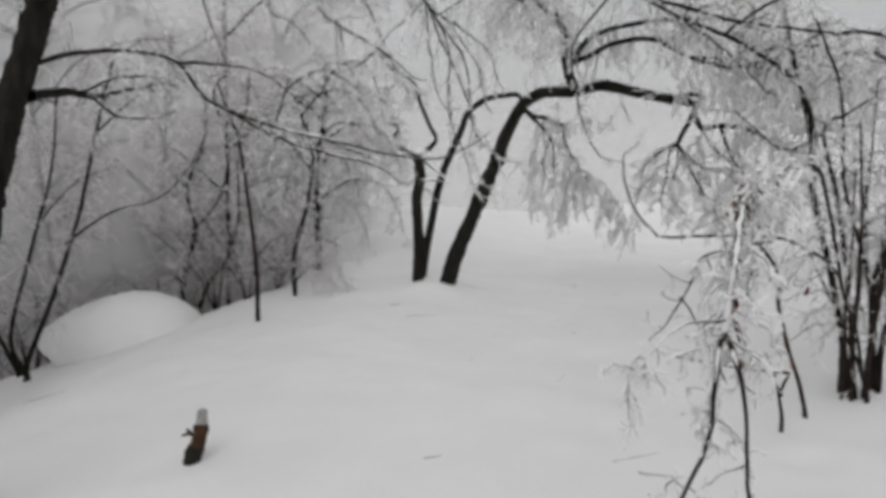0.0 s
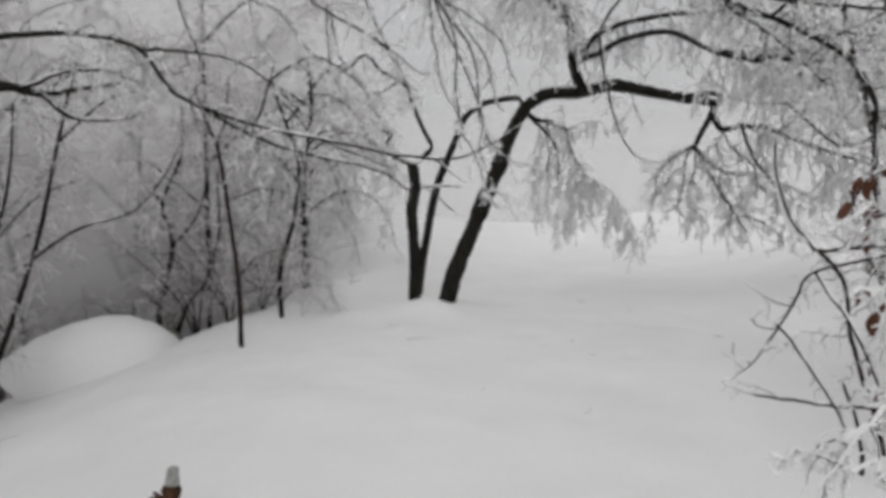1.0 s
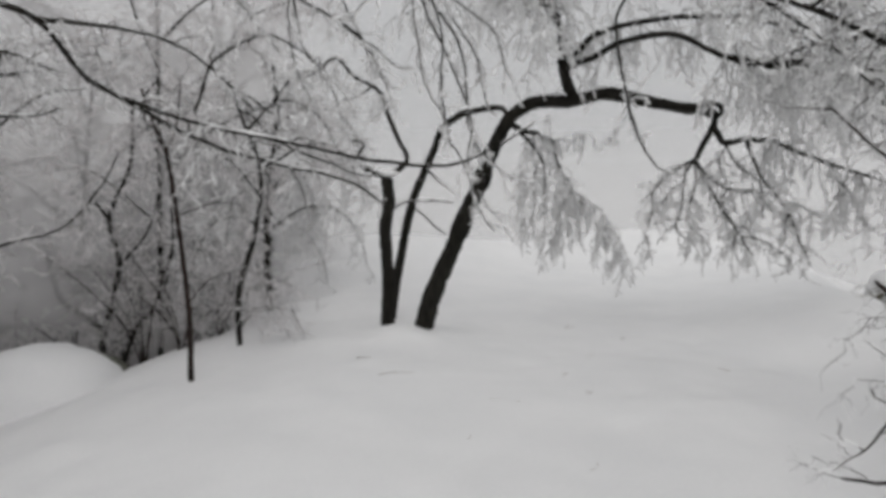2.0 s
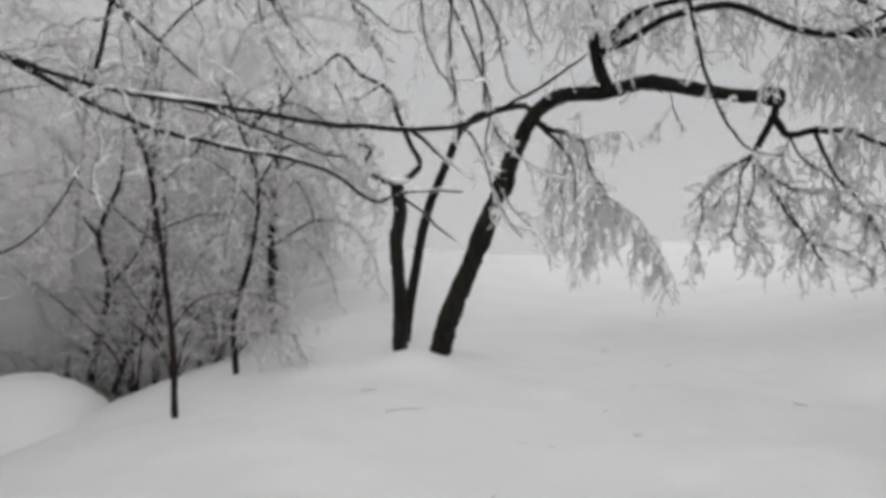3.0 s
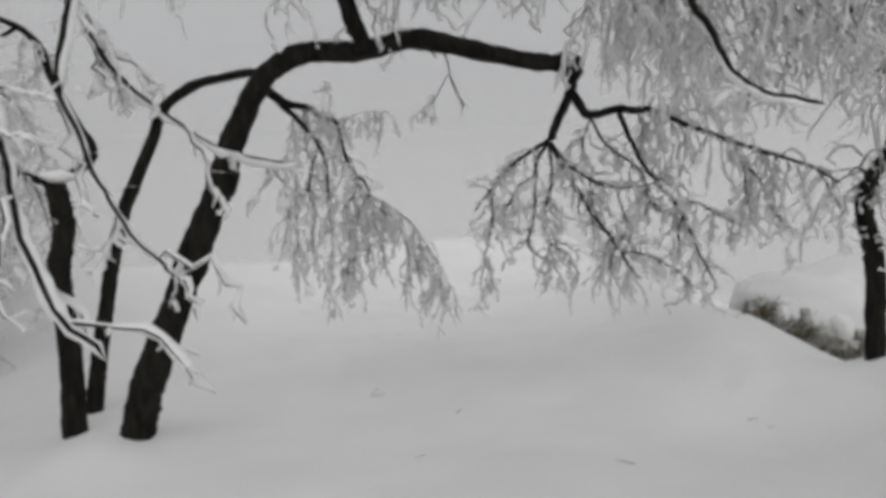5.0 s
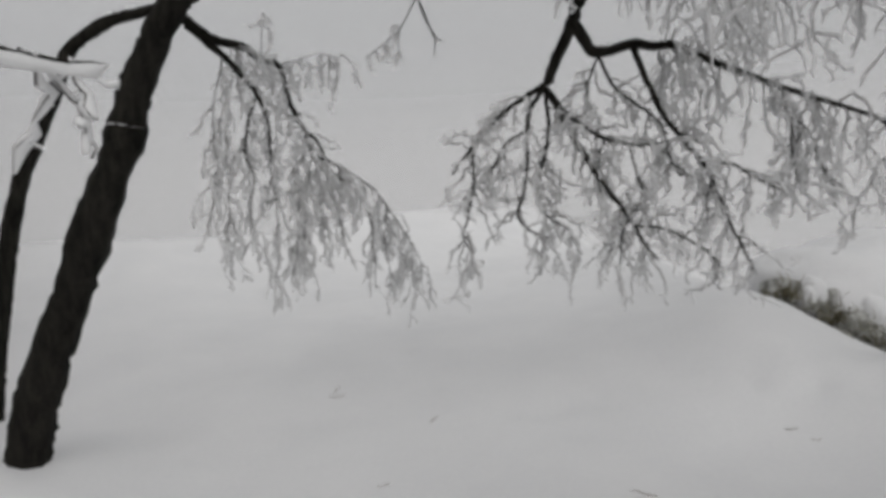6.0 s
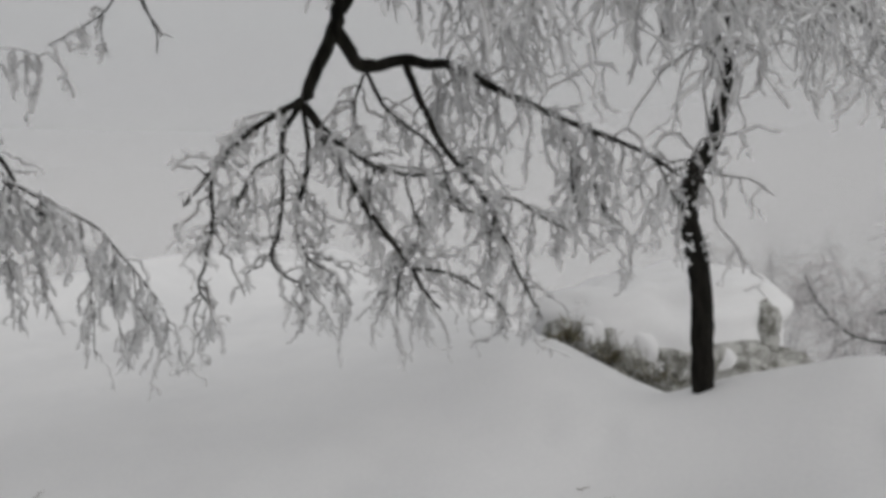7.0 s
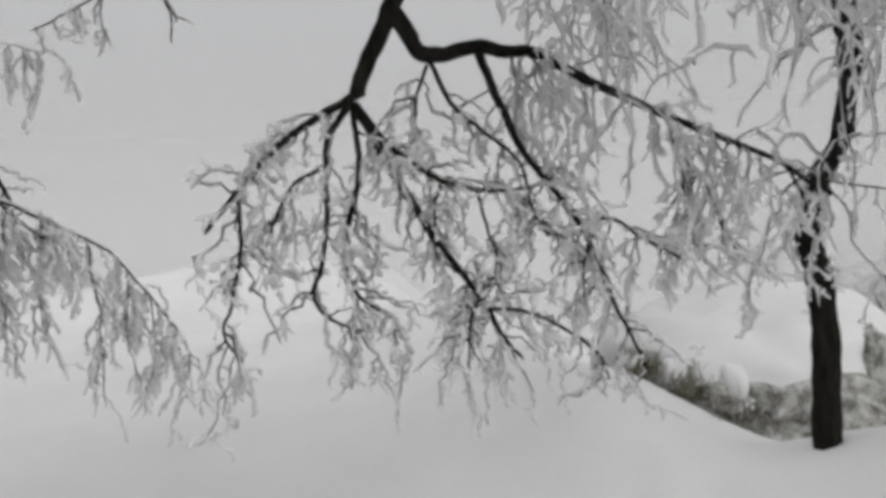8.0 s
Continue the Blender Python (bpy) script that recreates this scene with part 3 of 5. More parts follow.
def hanging_limb():
    root = thing("hanging_branch", (0.92, 7.3, 2.68), "drooping side branch of the leaning tree hung thickly with rime", "branch")
    rows = [
        ("limb", [(0.86, 7.55, 2.76), (0.96, 7.67, 2.73), (1.07, 7.73, 2.67), (1.25, 7.83, 2.66), (1.35, 7.89, 2.61), (1.46, 7.95, 2.59), (1.53, 7.99, 2.38), (1.6, 8.03, 2.25), (1.64, 8.05, 2.13)], 0.030, 0.011),
        ("limb", [(1.6, 8.03, 2.25), (1.7, 8.08, 2.18), (1.75, 8.11, 2.07)], 0.013, 0.007),
        ("limb", [(0.96, 7.67, 2.71), (1.11, 7.75, 2.6), (1.22, 7.81, 2.51), (1.31, 7.86, 2.4), (1.36, 7.89, 2.22), (1.37, 7.9, 2.02)], 0.024, 0.008),
        ("limb", [(1.3, 7.86, 2.39), (1.25, 7.83, 2.23), (1.23, 7.82, 2.06), (1.26, 7.83, 1.96)], 0.011, 0.006),
        ("limb", [(1.33, 7.88, 2.38), (1.45, 7.94, 2.34), (1.56, 8.0, 2.3)], 0.006, 0.003),
    ]
    white = [
        ("limb", [(1.66, 8.06, 2.13), (1.55, 8.0, 2.04), (1.42, 7.92, 1.99)], 0.006, 0.003),
        ("limb", [(1.69, 8.08, 2.09), (1.83, 8.16, 2.02), (2.12, 8.32, 1.88), (2.27, 8.4, 1.73), (2.43, 8.49, 1.53), (2.55, 8.57, 1.33), (2.55, 8.56, 1.15)], 0.008, 0.003),
        ("limb", [(1.32, 7.87, 1.79), (1.47, 7.95, 1.86), (1.64, 8.05, 1.92), (1.70, 8.08, 2.08)], 0.006, 0.003),
        ("limb", [(1.46, 7.95, 2.59), (1.64, 8.05, 2.67), (1.79, 8.13, 2.72), (1.90, 8.2, 2.72)], 0.003, 0.002),
        ("limb", [(1.36, 7.89, 2.61), (1.37, 7.89, 2.74), (1.4, 7.92, 2.85)], 0.004, 0.002),
        ("limb", [(1.70, 8.08, 2.08), (1.85, 8.1, 1.93), (2.03, 8.2, 1.87)], 0.005, 0.003),
    ]
    hung = [
        ("limb", [(1.13, 7.74, 2.58), (1.04, 7.6, 2.23), (1.04, 7.57, 1.98), (1.0, 7.54, 1.73)], 0.004, 0.002),
        ("limb", [(1.19, 7.78, 2.53), (1.11, 7.66, 2.12), (1.1, 7.65, 1.73), (1.05, 7.62, 1.51)], 0.004, 0.002),
        ("limb", [(1.37, 7.92, 2.05), (1.39, 8.0, 1.71), (1.37, 8.02, 1.3)], 0.005, 0.002),
        ("limb", [(1.52, 7.98, 2.02), (1.51, 8.0, 1.7), (1.44, 7.97, 1.31)], 0.005, 0.002),
        ("limb", [(1.64, 8.02, 2.12), (1.55, 7.86, 1.76), (1.51, 7.81, 1.46)], 0.004, 0.002),
        ("limb", [(1.74, 8.1, 2.08), (1.69, 8.05, 1.79), (1.7, 8.06, 1.53)], 0.004, 0.002),
        ("limb", [(1.85, 8.16, 2.0), (1.84, 8.15, 1.75), (1.84, 8.15, 1.51)], 0.004, 0.002),
        ("limb", [(2.05, 8.25, 1.9), (2.05, 8.16, 1.56), (2.04, 8.13, 1.18)], 0.005, 0.002),
        ("limb", [(2.34, 8.45, 1.65), (2.38, 8.52, 1.37), (2.33, 8.53, 1.18)], 0.004, 0.002),
        ("limb", [(1.26, 7.82, 1.98), (1.21, 7.77, 1.72), (1.25, 7.78, 1.52)], 0.004, 0.002),
        ("limb", [(2.22, 8.37, 1.78), (2.22, 8.38, 1.47), (2.24, 8.39, 1.24)], 0.004, 0.002),
    ]
    dark = limbs_under(root, rows, share=0.3)
    pale = limbs_under(root, white, share=1.0)
    curtain = limbs_under(root, hung, share=0.9, wobble=0.02)
    spray(root, dark, 60, (0.10, 0.34), (0.14, 0.45), 150, (0.05, 0.15), 70, (0.02, 0.06), low=0.25, rime=(0.0040, 0.0075), bark=0.0028, lee=0.25, side=0.6, wrap=True)
    spray(root, pale, 80, (0.12, 0.36), (0.35, 0.8), 220, (0.05, 0.15), 90, (0.02, 0.06), low=0.05, rime=(0.0050, 0.0095), bark=0.0020, lee=0.2, side=0.55, wrap=True)
    spray(root, curtain, 130, (0.10, 0.30), (0.3, 0.7), 330, (0.04, 0.13), 140, (0.02, 0.05), low=0.05, rime=(0.0048, 0.0088), bark=0.0022, spread=0.6, lee=0.15, side=0.5, wrap=True)


hanging_limb()


def twin_tree():
    root = thing("twin_stemmed_tree", (-0.32, 8.23, 0.5), "dark twin-stemmed tree with a crooked broken top and a bent stem", "tree")
    rows = [
        ("trunk", [(-0.31, 8.23, 0.25), (-0.32, 8.23, 0.65), (-0.33, 8.23, 1.06), (-0.36, 8.23, 1.46), (-0.36, 8.23, 1.66), (-0.31, 8.23, 1.89), (-0.33, 8.23, 2.05), (-0.35, 8.23, 2.20)], 0.074, 0.066),
        ("trunk", [(-0.33, 9.0, 0.18), (-0.3, 9.0, 0.5), (-0.25, 9.0, 0.87), (-0.17, 9.0, 1.33), (-0.09, 9.0, 1.8), (0.01, 9.0, 2.13), (0.10, 9.0, 2.36), (0.22, 9.0, 2.63), (0.3, 8.98, 2.86), (0.42, 8.95, 2.98), (0.57, 8.88, 3.06), (0.80, 8.65, 3.07), (0.95, 8.3, 3.02), (0.95, 7.75, 2.80)], 0.068, 0.031),
        ("limb", [(-0.36, 8.24, 2.19), (-0.18, 8.25, 2.32), (-0.12, 8.25, 2.43), (-0.23, 8.25, 2.64), (-0.35, 8.25, 2.92), (-0.4, 8.25, 3.1), (-0.51, 8.25, 3.22), (-0.73, 8.25, 3.33), (-0.86, 8.25, 3.48), (-0.96, 8.25, 3.51), (-1.13, 8.25, 3.36), (-1.37, 8.25, 3.26)], 0.034, 0.010),
        ("limb", [(-0.36, 8.23, 2.19), (-0.51, 8.23, 2.25), (-0.62, 8.23, 2.32), (-0.66, 8.24, 2.45), (-0.60, 8.24, 2.56), (-0.75, 8.25, 2.62)], 0.03, 0.012),
    ]
    rows += [
        ("limb", [(-0.51, 8.25, 3.22), (-0.68, 8.25, 3.1), (-0.85, 8.25, 3.06)], 0.014, 0.007),
    ]
    lines = limbs_under(root, rows, share=0.5)
    knot_snow(root, (0.06, 9.0, 2.25), 0.066, -0.01)
    part("snow_lump", placed(blob(None, (0.105, 0.075, 0.045), 8, RIME, 0.3, 2.2, 3), (-0.33, 8.22, 2.245), 0), root, "snow lodged in the fork")
    spray(root, [lines[2], lines[3], lines[4]], 44, (0.15, 0.42), (0.10, 0.35), 120, (0.08, 0.22), 120, (0.04, 0.1), low=0.4, rime=(0.004, 0.008))


twin_tree()


def strand_rime(root, lines, thick=1.0, way=(0.35, 0.55, -0.62)):
    """The thick band of rime along the sheltered side of each hanging twig, with short rimed spurs."""
    pieces, way = [], np.array(way)
    for c in lines:
        n = len(c)
        t = unit(np.gradient(c, axis=0))
        out = unit(way - t * (t @ way)[:, None])
        gap = np.convolve(rng.normal(size=n + 6), np.ones(7) / 7, "valid")
        r = np.clip(0.0040 + 0.0016 * np.linspace(0, 1, n) + 0.0035 * gap + 0.0008 * rng.normal(size=n), 0.0012, 0.0075)
        r[0] = r[-1] = 0.0004
        r = r * thick
        pieces.append(tube_arrays((c + out * (r * 0.95)[:, None])[None], r[None], 6, 0.18))
    v, q = merge(pieces)
    part("strand_rime", mesh_of("strand_rime", v, q, RIME), root, "thick grey-white rime along the hanging twigs", "stuff")


# ---- the tree by the path with branches over it ----
def overhanging_tree():
    root = thing("overhanging_tree", (-2.42, 3.0, 0.1), "thick dark tree trunk with long bare branches reaching over the path", "tree")
    rows = [
        ("trunk", [(-2.55, 3.0, -0.2), (-2.45, 3.03, 0.5), (-2.33, 3.08, 1.17), (-2.25, 3.12, 1.68), (-2.17, 3.14, 2.02), (-2.06, 3.17, 2.41), (-1.98, 3.19, 2.75), (-1.85, 3.2, 3.6)], 0.085, 0.062),
        ("limb", [(-2.08, 3.15, 2.2), (-1.93, 3.25, 2.28), (-1.72, 3.4, 2.33), (-1.52, 3.55, 2.31), (-1.47, 3.82, 2.17), (-1.25, 3.80, 2.06), (-0.96, 3.72, 1.97), (-0.6, 3.55, 1.885), (-0.36, 3.42, 1.825), (-0.13, 3.32, 1.79), (0.01, 3.28, 1.80), (0.14, 3.25, 1.86), (0.24, 3.22, 1.93)], 0.0135, 0.003),
        ("limb", [(-1.52, 3.55, 2.31), (-1.3, 3.7, 2.33), (-1.1, 3.85, 2.3), (-0.85, 4.1, 2.1)], 0.009, 0.004),
    ]
    rows += [
        ("limb", [(-1.47, 3.82, 2.17), (-1.1, 3.95, 1.97), (-0.75, 3.92, 1.86), (-0.43, 3.85, 1.79), (-0.26, 3.77, 1.68), (-0.17, 3.75, 1.695), (0.01, 3.62, 1.68)], 0.010, 0.003),
        ("limb", [(-0.13, 3.32, 1.79), (-0.05, 3.37, 1.735), (0.02, 3.42, 1.68)], 0.005, 0.0025),
        ("limb", [(-0.17, 3.75, 1.695), (-0.09, 3.74, 1.62), (0.0, 3.73, 1.54)], 0.005, 0.003),
        ("limb", [(-0.7, 3.60, 1.91), (-0.55, 3.63, 1.85), (-0.42, 3.67, 1.80), (-0.3, 3.7, 1.79)], 0.006, 0.003),
        ("limb", [(-1.0, 3.68, 2.01), (-0.9, 3.6, 2.2), (-0.7, 3.6, 2.3), (-0.5, 3.7, 2.2)], 0.007, 0.003),
    ]
    rows += [
        ("limb", [(-2.08, 3.15, 2.05), (-2.2, 3.7, 2.16), (-2.27, 4.1, 2.2), (-2.22, 4.4, 2.3), (-2.1, 4.6, 2.38)], 0.032, 0.006),
        ("limb", [(-1.9, 3.2, 3.4), (-1.3, 3.7, 3.62), (-0.75, 4.2, 3.45), (-0.35, 4.5, 3.2), (-0.12, 4.6, 2.96)], 0.03, 0.008),
        ("limb", [(-0.14, 4.58, 2.98), (-0.02, 4.58, 2.78), (0.02, 4.58, 2.59), (0.02, 4.58, 2.44), (0.03, 4.58, 2.28), (0.06, 4.59, 2.08), (0.10, 4.53, 2.0), (0.16, 4.46, 1.84), (0.19, 4.4, 1.73), (0.23, 4.33, 1.63), (0.28, 4.32, 1.57)], 0.008, 0.0026),
    ]
    rows += [
        ("limb", [(-0.13, 4.6, 2.96), (-0.06, 4.70, 2.8), (0.02, 4.75, 2.66), (0.11, 4.75, 2.43), (0.2, 4.75, 2.22), (0.19, 4.76, 2.01), (0.24, 4.75, 1.86), (0.29, 4.73, 1.76), (0.35, 4.71, 1.66)], 0.008, 0.0026),
        ("limb", [(-0.13, 4.6, 2.96), (0.0, 4.72, 2.83), (0.11, 4.8, 2.68), (0.16, 4.8, 2.47), (0.18, 4.82, 2.27), (0.19, 4.86, 2.2), (0.24, 4.9, 2.11), (0.31, 4.93, 2.02), (0.43, 5.0, 1.95), (0.54, 5.12, 1.935), (0.68, 5.21, 1.93)], 0.009, 0.0026),
        ("limb", [(-0.12, 4.6, 2.96), (0.05, 4.78, 2.86), (0.19, 4.9, 2.72), (0.26, 4.9, 2.58), (0.28, 4.9, 2.48), (0.32, 4.9, 2.34), (0.38, 4.9, 2.26)], 0.007, 0.003),
        ("limb", [(-0.16, 4.58, 3.0), (-0.14, 4.6, 2.78), (-0.12, 4.6, 2.59), (-0.1, 4.6, 2.45), (-0.06, 4.6, 2.35), (0.0, 4.6, 2.26), (0.04, 4.6, 2.16)], 0.006, 0.003),
        ("limb", [(-0.12, 4.6, 2.95), (0.07, 4.6, 2.84), (0.32, 4.6, 2.65), (0.41, 4.6, 2.40)], 0.006, 0.003),
    ]
    rows += [
        ("limb", [(-1.3, 3.7, 3.62), (-1.1, 4.3, 3.3), (-0.95, 4.6, 3.0), (-0.81, 4.6, 2.86), (-0.5, 4.6, 2.68), (-0.38, 4.6, 2.55), (-0.31, 4.6, 2.42), (-0.25, 4.62, 2.32)], 0.012, 0.003),
        ("limb", [(-0.81, 4.6, 2.86), (-0.80, 4.6, 2.6), (-0.75, 4.6, 2.4), (-0.62, 4.6, 2.19)], 0.006, 0.003),
        ("limb", [(-0.79, 4.6, 2.84), (-0.73, 4.63, 2.57), (-0.59, 4.65, 2.37)], 0.006, 0.003),
        ("limb", [(-0.81, 4.6, 2.86), (-0.7, 4.6, 2.90), (-0.61, 4.6, 2.89)], 0.004, 0.002),
        ("limb", [(-0.5, 4.6, 2.68), (-0.36, 4.6, 2.6), (-0.22, 4.6, 2.47), (-0.12, 4.6, 2.46)], 0.005, 0.003),
        ("limb", [(-1.25, 4.0, 3.5), (-1.29, 4.6, 2.99), (-1.11, 4.6, 2.86), (-0.97, 4.6, 2.68), (-0.83, 4.6, 2.5)], 0.007, 0.003),
    ]
    rows += [
        ("limb", [(-0.16, 4.6, 3.02), (-0.37, 4.6, 2.82), (-0.47, 4.6, 2.7)], 0.005, 0.003),
        ("limb", [(-1.0, 4.0, 3.54), (-0.65, 4.75, 3.1), (-0.42, 4.8, 2.68), (-0.34, 4.8, 2.52), (-0.22, 4.8, 2.38)], 0.007, 0.003),
    ]
    lines = limbs_under(root, rows[:10], share=-0.2) + limbs_under(root, rows[10:], cap=False, wobble=0.02)
    strand_rime(root, lines[10:], 1.45)
    strand_rime(root, lines[3:7], 0.45, (0.2, 0.35, -0.9))
    side_twigs = limbs_under(root, [
        ("limb", [(-2.24, 4.0, 2.19), (-2.2, 4.2, 2.10), (-2.05, 4.45, 2.12), (-1.95, 4.6, 2.2)], 0.016, 0.004),
        ("limb", [(-2.27, 4.1, 2.2), (-2.35, 4.35, 2.33), (-2.3, 4.6, 2.5)], 0.014, 0.004),
        ("limb", [(-2.2, 3.75, 2.16), (-2.1, 3.95, 2.3), (-1.95, 4.1, 2.34), (-1.8, 4.3, 2.3)], 0.012, 0.004),
    ], share=0.2)
    spray(root, side_twigs, 24, (0.1, 0.3), (0.0, 0.2), 50, (0.06, 0.16), 50, (0.03, 0.08), low=0.3, rime=(0.002, 0.004), bark=0.003)
    near = [lines[1][: int(len(lines[1]) * 0.6)], lines[2], lines[3][: int(len(lines[3]) * 0.6)], lines[7], lines[8]]
    spray(root, near, 56, (0.12, 0.42), (0.12, 0.36), 130, (0.06, 0.18), 130, (0.025, 0.07), low=0.2, rime=(0.0018, 0.0034), bark=0.0028, lee=0.3)
    spray(root, lines[10:], 150, (0.05, 0.22), (0.08, 0.35), 110, (0.03, 0.09), 40, (0.02, 0.04), low=0.12, rime=(0.0045, 0.0078), bark=0.0020, spread=0.5, lee=0.25)
    spray(root, lines[9:10], 16, (0.2, 0.5), (0.2, 0.4), 40, (0.06, 0.16), 30, (0.03, 0.06), low=0.2, rime=(0.004, 0.007), bark=0.003, lee=0.3)


overhanging_tree()


def overhead_branch():
    root = thing("overhead_branch", (2.28, 3.78, 2.20), "dark rimed branch thicket hanging over the path beside the bush", "branch")
    rows = [
        ("limb", [(1.15, 4.51, 3.24), (1.35, 4.41, 3.01), (1.56, 4.30, 2.85), (1.82, 4.20, 2.71), (2.11, 3.99, 2.45), (2.27, 3.95, 2.20), (2.40, 4.08, 1.95)], 0.008, 0.019),
        ("limb", [(1.35, 4.41, 3.01), (1.54, 4.20, 2.89), (1.82, 4.10, 2.77), (2.10, 3.99, 2.70), (2.32, 3.78, 2.61)], 0.014, 0.008),
        ("limb", [(1.56, 4.30, 2.85), (1.79, 4.30, 2.70), (1.95, 4.19, 2.52), (2.11, 4.09, 2.29)], 0.012, 0.005),
        ("limb", [(1.82, 4.20, 2.71), (1.85, 3.99, 2.75), (1.93, 3.79, 2.79), (2.07, 3.69, 2.86)], 0.013, 0.009),
    ]
    lines = limbs_under(root, rows, share=0.25)
    strand = limbs_under(root, [("limb", [(1.15, 4.3, 3.05), (0.84, 4.12, 2.65), (0.80, 4.05, 2.45), (0.84, 4.05, 2.25), (0.90, 4.05, 2.05), (0.97, 4.05, 1.93), (1.04, 4.05, 1.87), (1.14, 4.03, 1.84)], 0.009, 0.0026)], cap=False)
    strand_rime(root, strand)
    spray(root, strand, 14, (0.03, 0.10), (0.05, 0.3), 10, (0.03, 0.06), 8, (0.02, 0.04), low=0.3, rime=(0.004, 0.006), bark=0.002)
    spray(root, lines, 90, (0.12, 0.45), (0.02, 0.25), 260, (0.08, 0.22), 200, (0.04, 0.09), low=0.1, rime=(0.003, 0.006), bark=0.0042)


overhead_branch()


# ---- saplings and shrubs at the edge of the wood ----
def sapling(name, label, rows, n1, n2, n3, len1=(0.25, 0.7), group="trees at the edge of the wood", mats=(None, None), rime=(0.0022, 0.0046), mat=None, low=0.3, droop=(0.02, 0.26)):
    base = rows[0][1][0]
    root = thing(name, base, label, "tree", group)
    lines = limbs_under(root, rows, mat=mat, share=0.3)
    spray(root, lines, n1, len1, droop, n2, (0.12, 0.34), n3, (0.06, 0.16), low=low, rime=rime, mats=(mats[0], FAR_RIME))


sapling("sapling", "slim dark upright sapling with rimed twigs at the wood edge", [
    ("trunk", [(-2.11, 7.12, 0.05), (-2.12, 7.12, 0.25), (-2.16, 7.12, 0.96), (-2.27, 7.14, 1.73), (-2.36, 7.15, 2.27), (-2.45, 7.16, 2.48), (-2.6, 7.2, 2.9)], 0.032, 0.012),
    ("limb", [(-2.36, 7.15, 2.27), (-2.25, 7.1, 2.55), (-2.2, 7.1, 3.0)], 0.014, 0.007),
    ("limb", [(-2.14, 7.12, 0.9), (-1.9, 7.1, 1.15), (-1.5, 7.1, 1.2), (-1.2, 7.15, 1.05)], 0.009, 0.004),
    ("limb", [(-2.26, 7.14, 1.7), (-1.9, 7.2, 1.85), (-1.6, 7.2, 1.8)], 0.009, 0.004),
], 60, 200, 300, mat=RED_BARK)
sapling("sapling", "slim crooked dark sapling with a rimed drooping crown", [
    ("trunk", [(-1.95, 8.29, 0.05), (-1.96, 8.29, 0.25), (-1.96, 8.29, 0.91), (-1.8, 8.29, 1.53), (-1.74, 8.29, 2.21), (-1.95, 8.29, 2.84), (-2.11, 8.29, 3.25)], 0.042, 0.014),
    ("limb", [(-1.74, 8.29, 2.2), (-1.5, 8.3, 2.55), (-1.2, 8.3, 2.6), (-0.95, 8.3, 2.35)], 0.018, 0.006),
    ("limb", [(-1.76, 8.29, 2.0), (-2.0, 8.2, 2.3), (-2.3, 8.1, 2.5)], 0.014, 0.006),
    ("limb", [(-1.95, 8.29, 0.5), (-1.7, 8.2, 0.75), (-1.3, 8.2, 0.7)], 0.008, 0.004),
    ("limb", [(-1.9, 8.29, 2.7), (-1.6, 8.6, 3.1), (-1.2, 8.8, 3.0), (-0.9, 8.9, 2.5)], 0.016, 0.006),
], 110, 360, 520, rime=(0.0030, 0.0060))
sapling("shrub", "dark leaning multi-stemmed shrub beside the snowy boulder", [
    ("trunk", [(-4.40, 6.53, -0.4), (-4.39, 6.53, -0.19), (-4.08, 6.5, 0.54), (-3.77, 6.47, 1.44), (-3.55, 6.44, 2.33), (-3.37, 6.43, 2.98)], 0.035, 0.012),
    ("trunk", [(-4.42, 6.54, -0.35), (-4.57, 6.55, 0.1), (-4.28, 6.52, 1.13), (-4.07, 6.5, 1.84), (-4.0, 6.5, 2.6)], 0.026, 0.010),
    ("trunk", [(-4.46, 6.5, -0.35), (-4.75, 6.45, 0.4), (-4.7, 6.4, 1.3), (-4.5, 6.4, 2.2)], 0.024, 0.010),
    ("limb", [(-3.94, 6.49, 1.08), (-3.4, 6.43, 1.41), (-2.91, 6.38, 1.57), (-2.6, 6.34, 1.86), (-2.4, 6.3, 2.2)], 0.014, 0.005),
    ("limb", [(-3.6, 6.45, 2.2), (-3.1, 6.4, 2.6), (-2.7, 6.4, 2.7)], 0.012, 0.005),
    ("limb", [(-4.2, 6.5, 1.3), (-3.9, 6.6, 1.7), (-3.5, 6.7, 1.9)], 0.010, 0.005),
], 90, 320, 420)
sapling("shrub", "dark forked shrub growing beside the snowy boulder", [
    ("trunk", [(-3.90, 9.22, -0.4), (-3.89, 9.22, -0.14), (-3.84, 9.22, 0.33), (-3.66, 9.2, 1.17), (-3.78, 9.21, 1.75), (-3.52, 9.19, 2.41), (-3.5, 9.2, 3.1)], 0.055, 0.015),
    ("limb", [(-3.84, 9.22, 0.33), (-4.32, 9.25, 0.66), (-4.45, 9.26, 0.8), (-4.6, 9.3, 1.4)], 0.03, 0.010),
    ("trunk", [(-3.65, 9.2, -0.4), (-3.63, 9.2, -0.17), (-3.46, 9.19, 0.34), (-3.2, 9.17, 0.68), (-3.0, 9.1, 1.3), (-3.0, 9.1, 2.2)], 0.045, 0.012),
    ("limb", [(-3.7, 9.2, 1.1), (-3.3, 9.2, 1.6), (-3.1, 9.1, 2.3)], 0.02, 0.008),
    ("limb", [(-3.78, 9.2, 1.7), (-4.1, 9.2, 2.2), (-4.2, 9.2, 2.9)], 0.02, 0.008),
], 90, 320, 420)


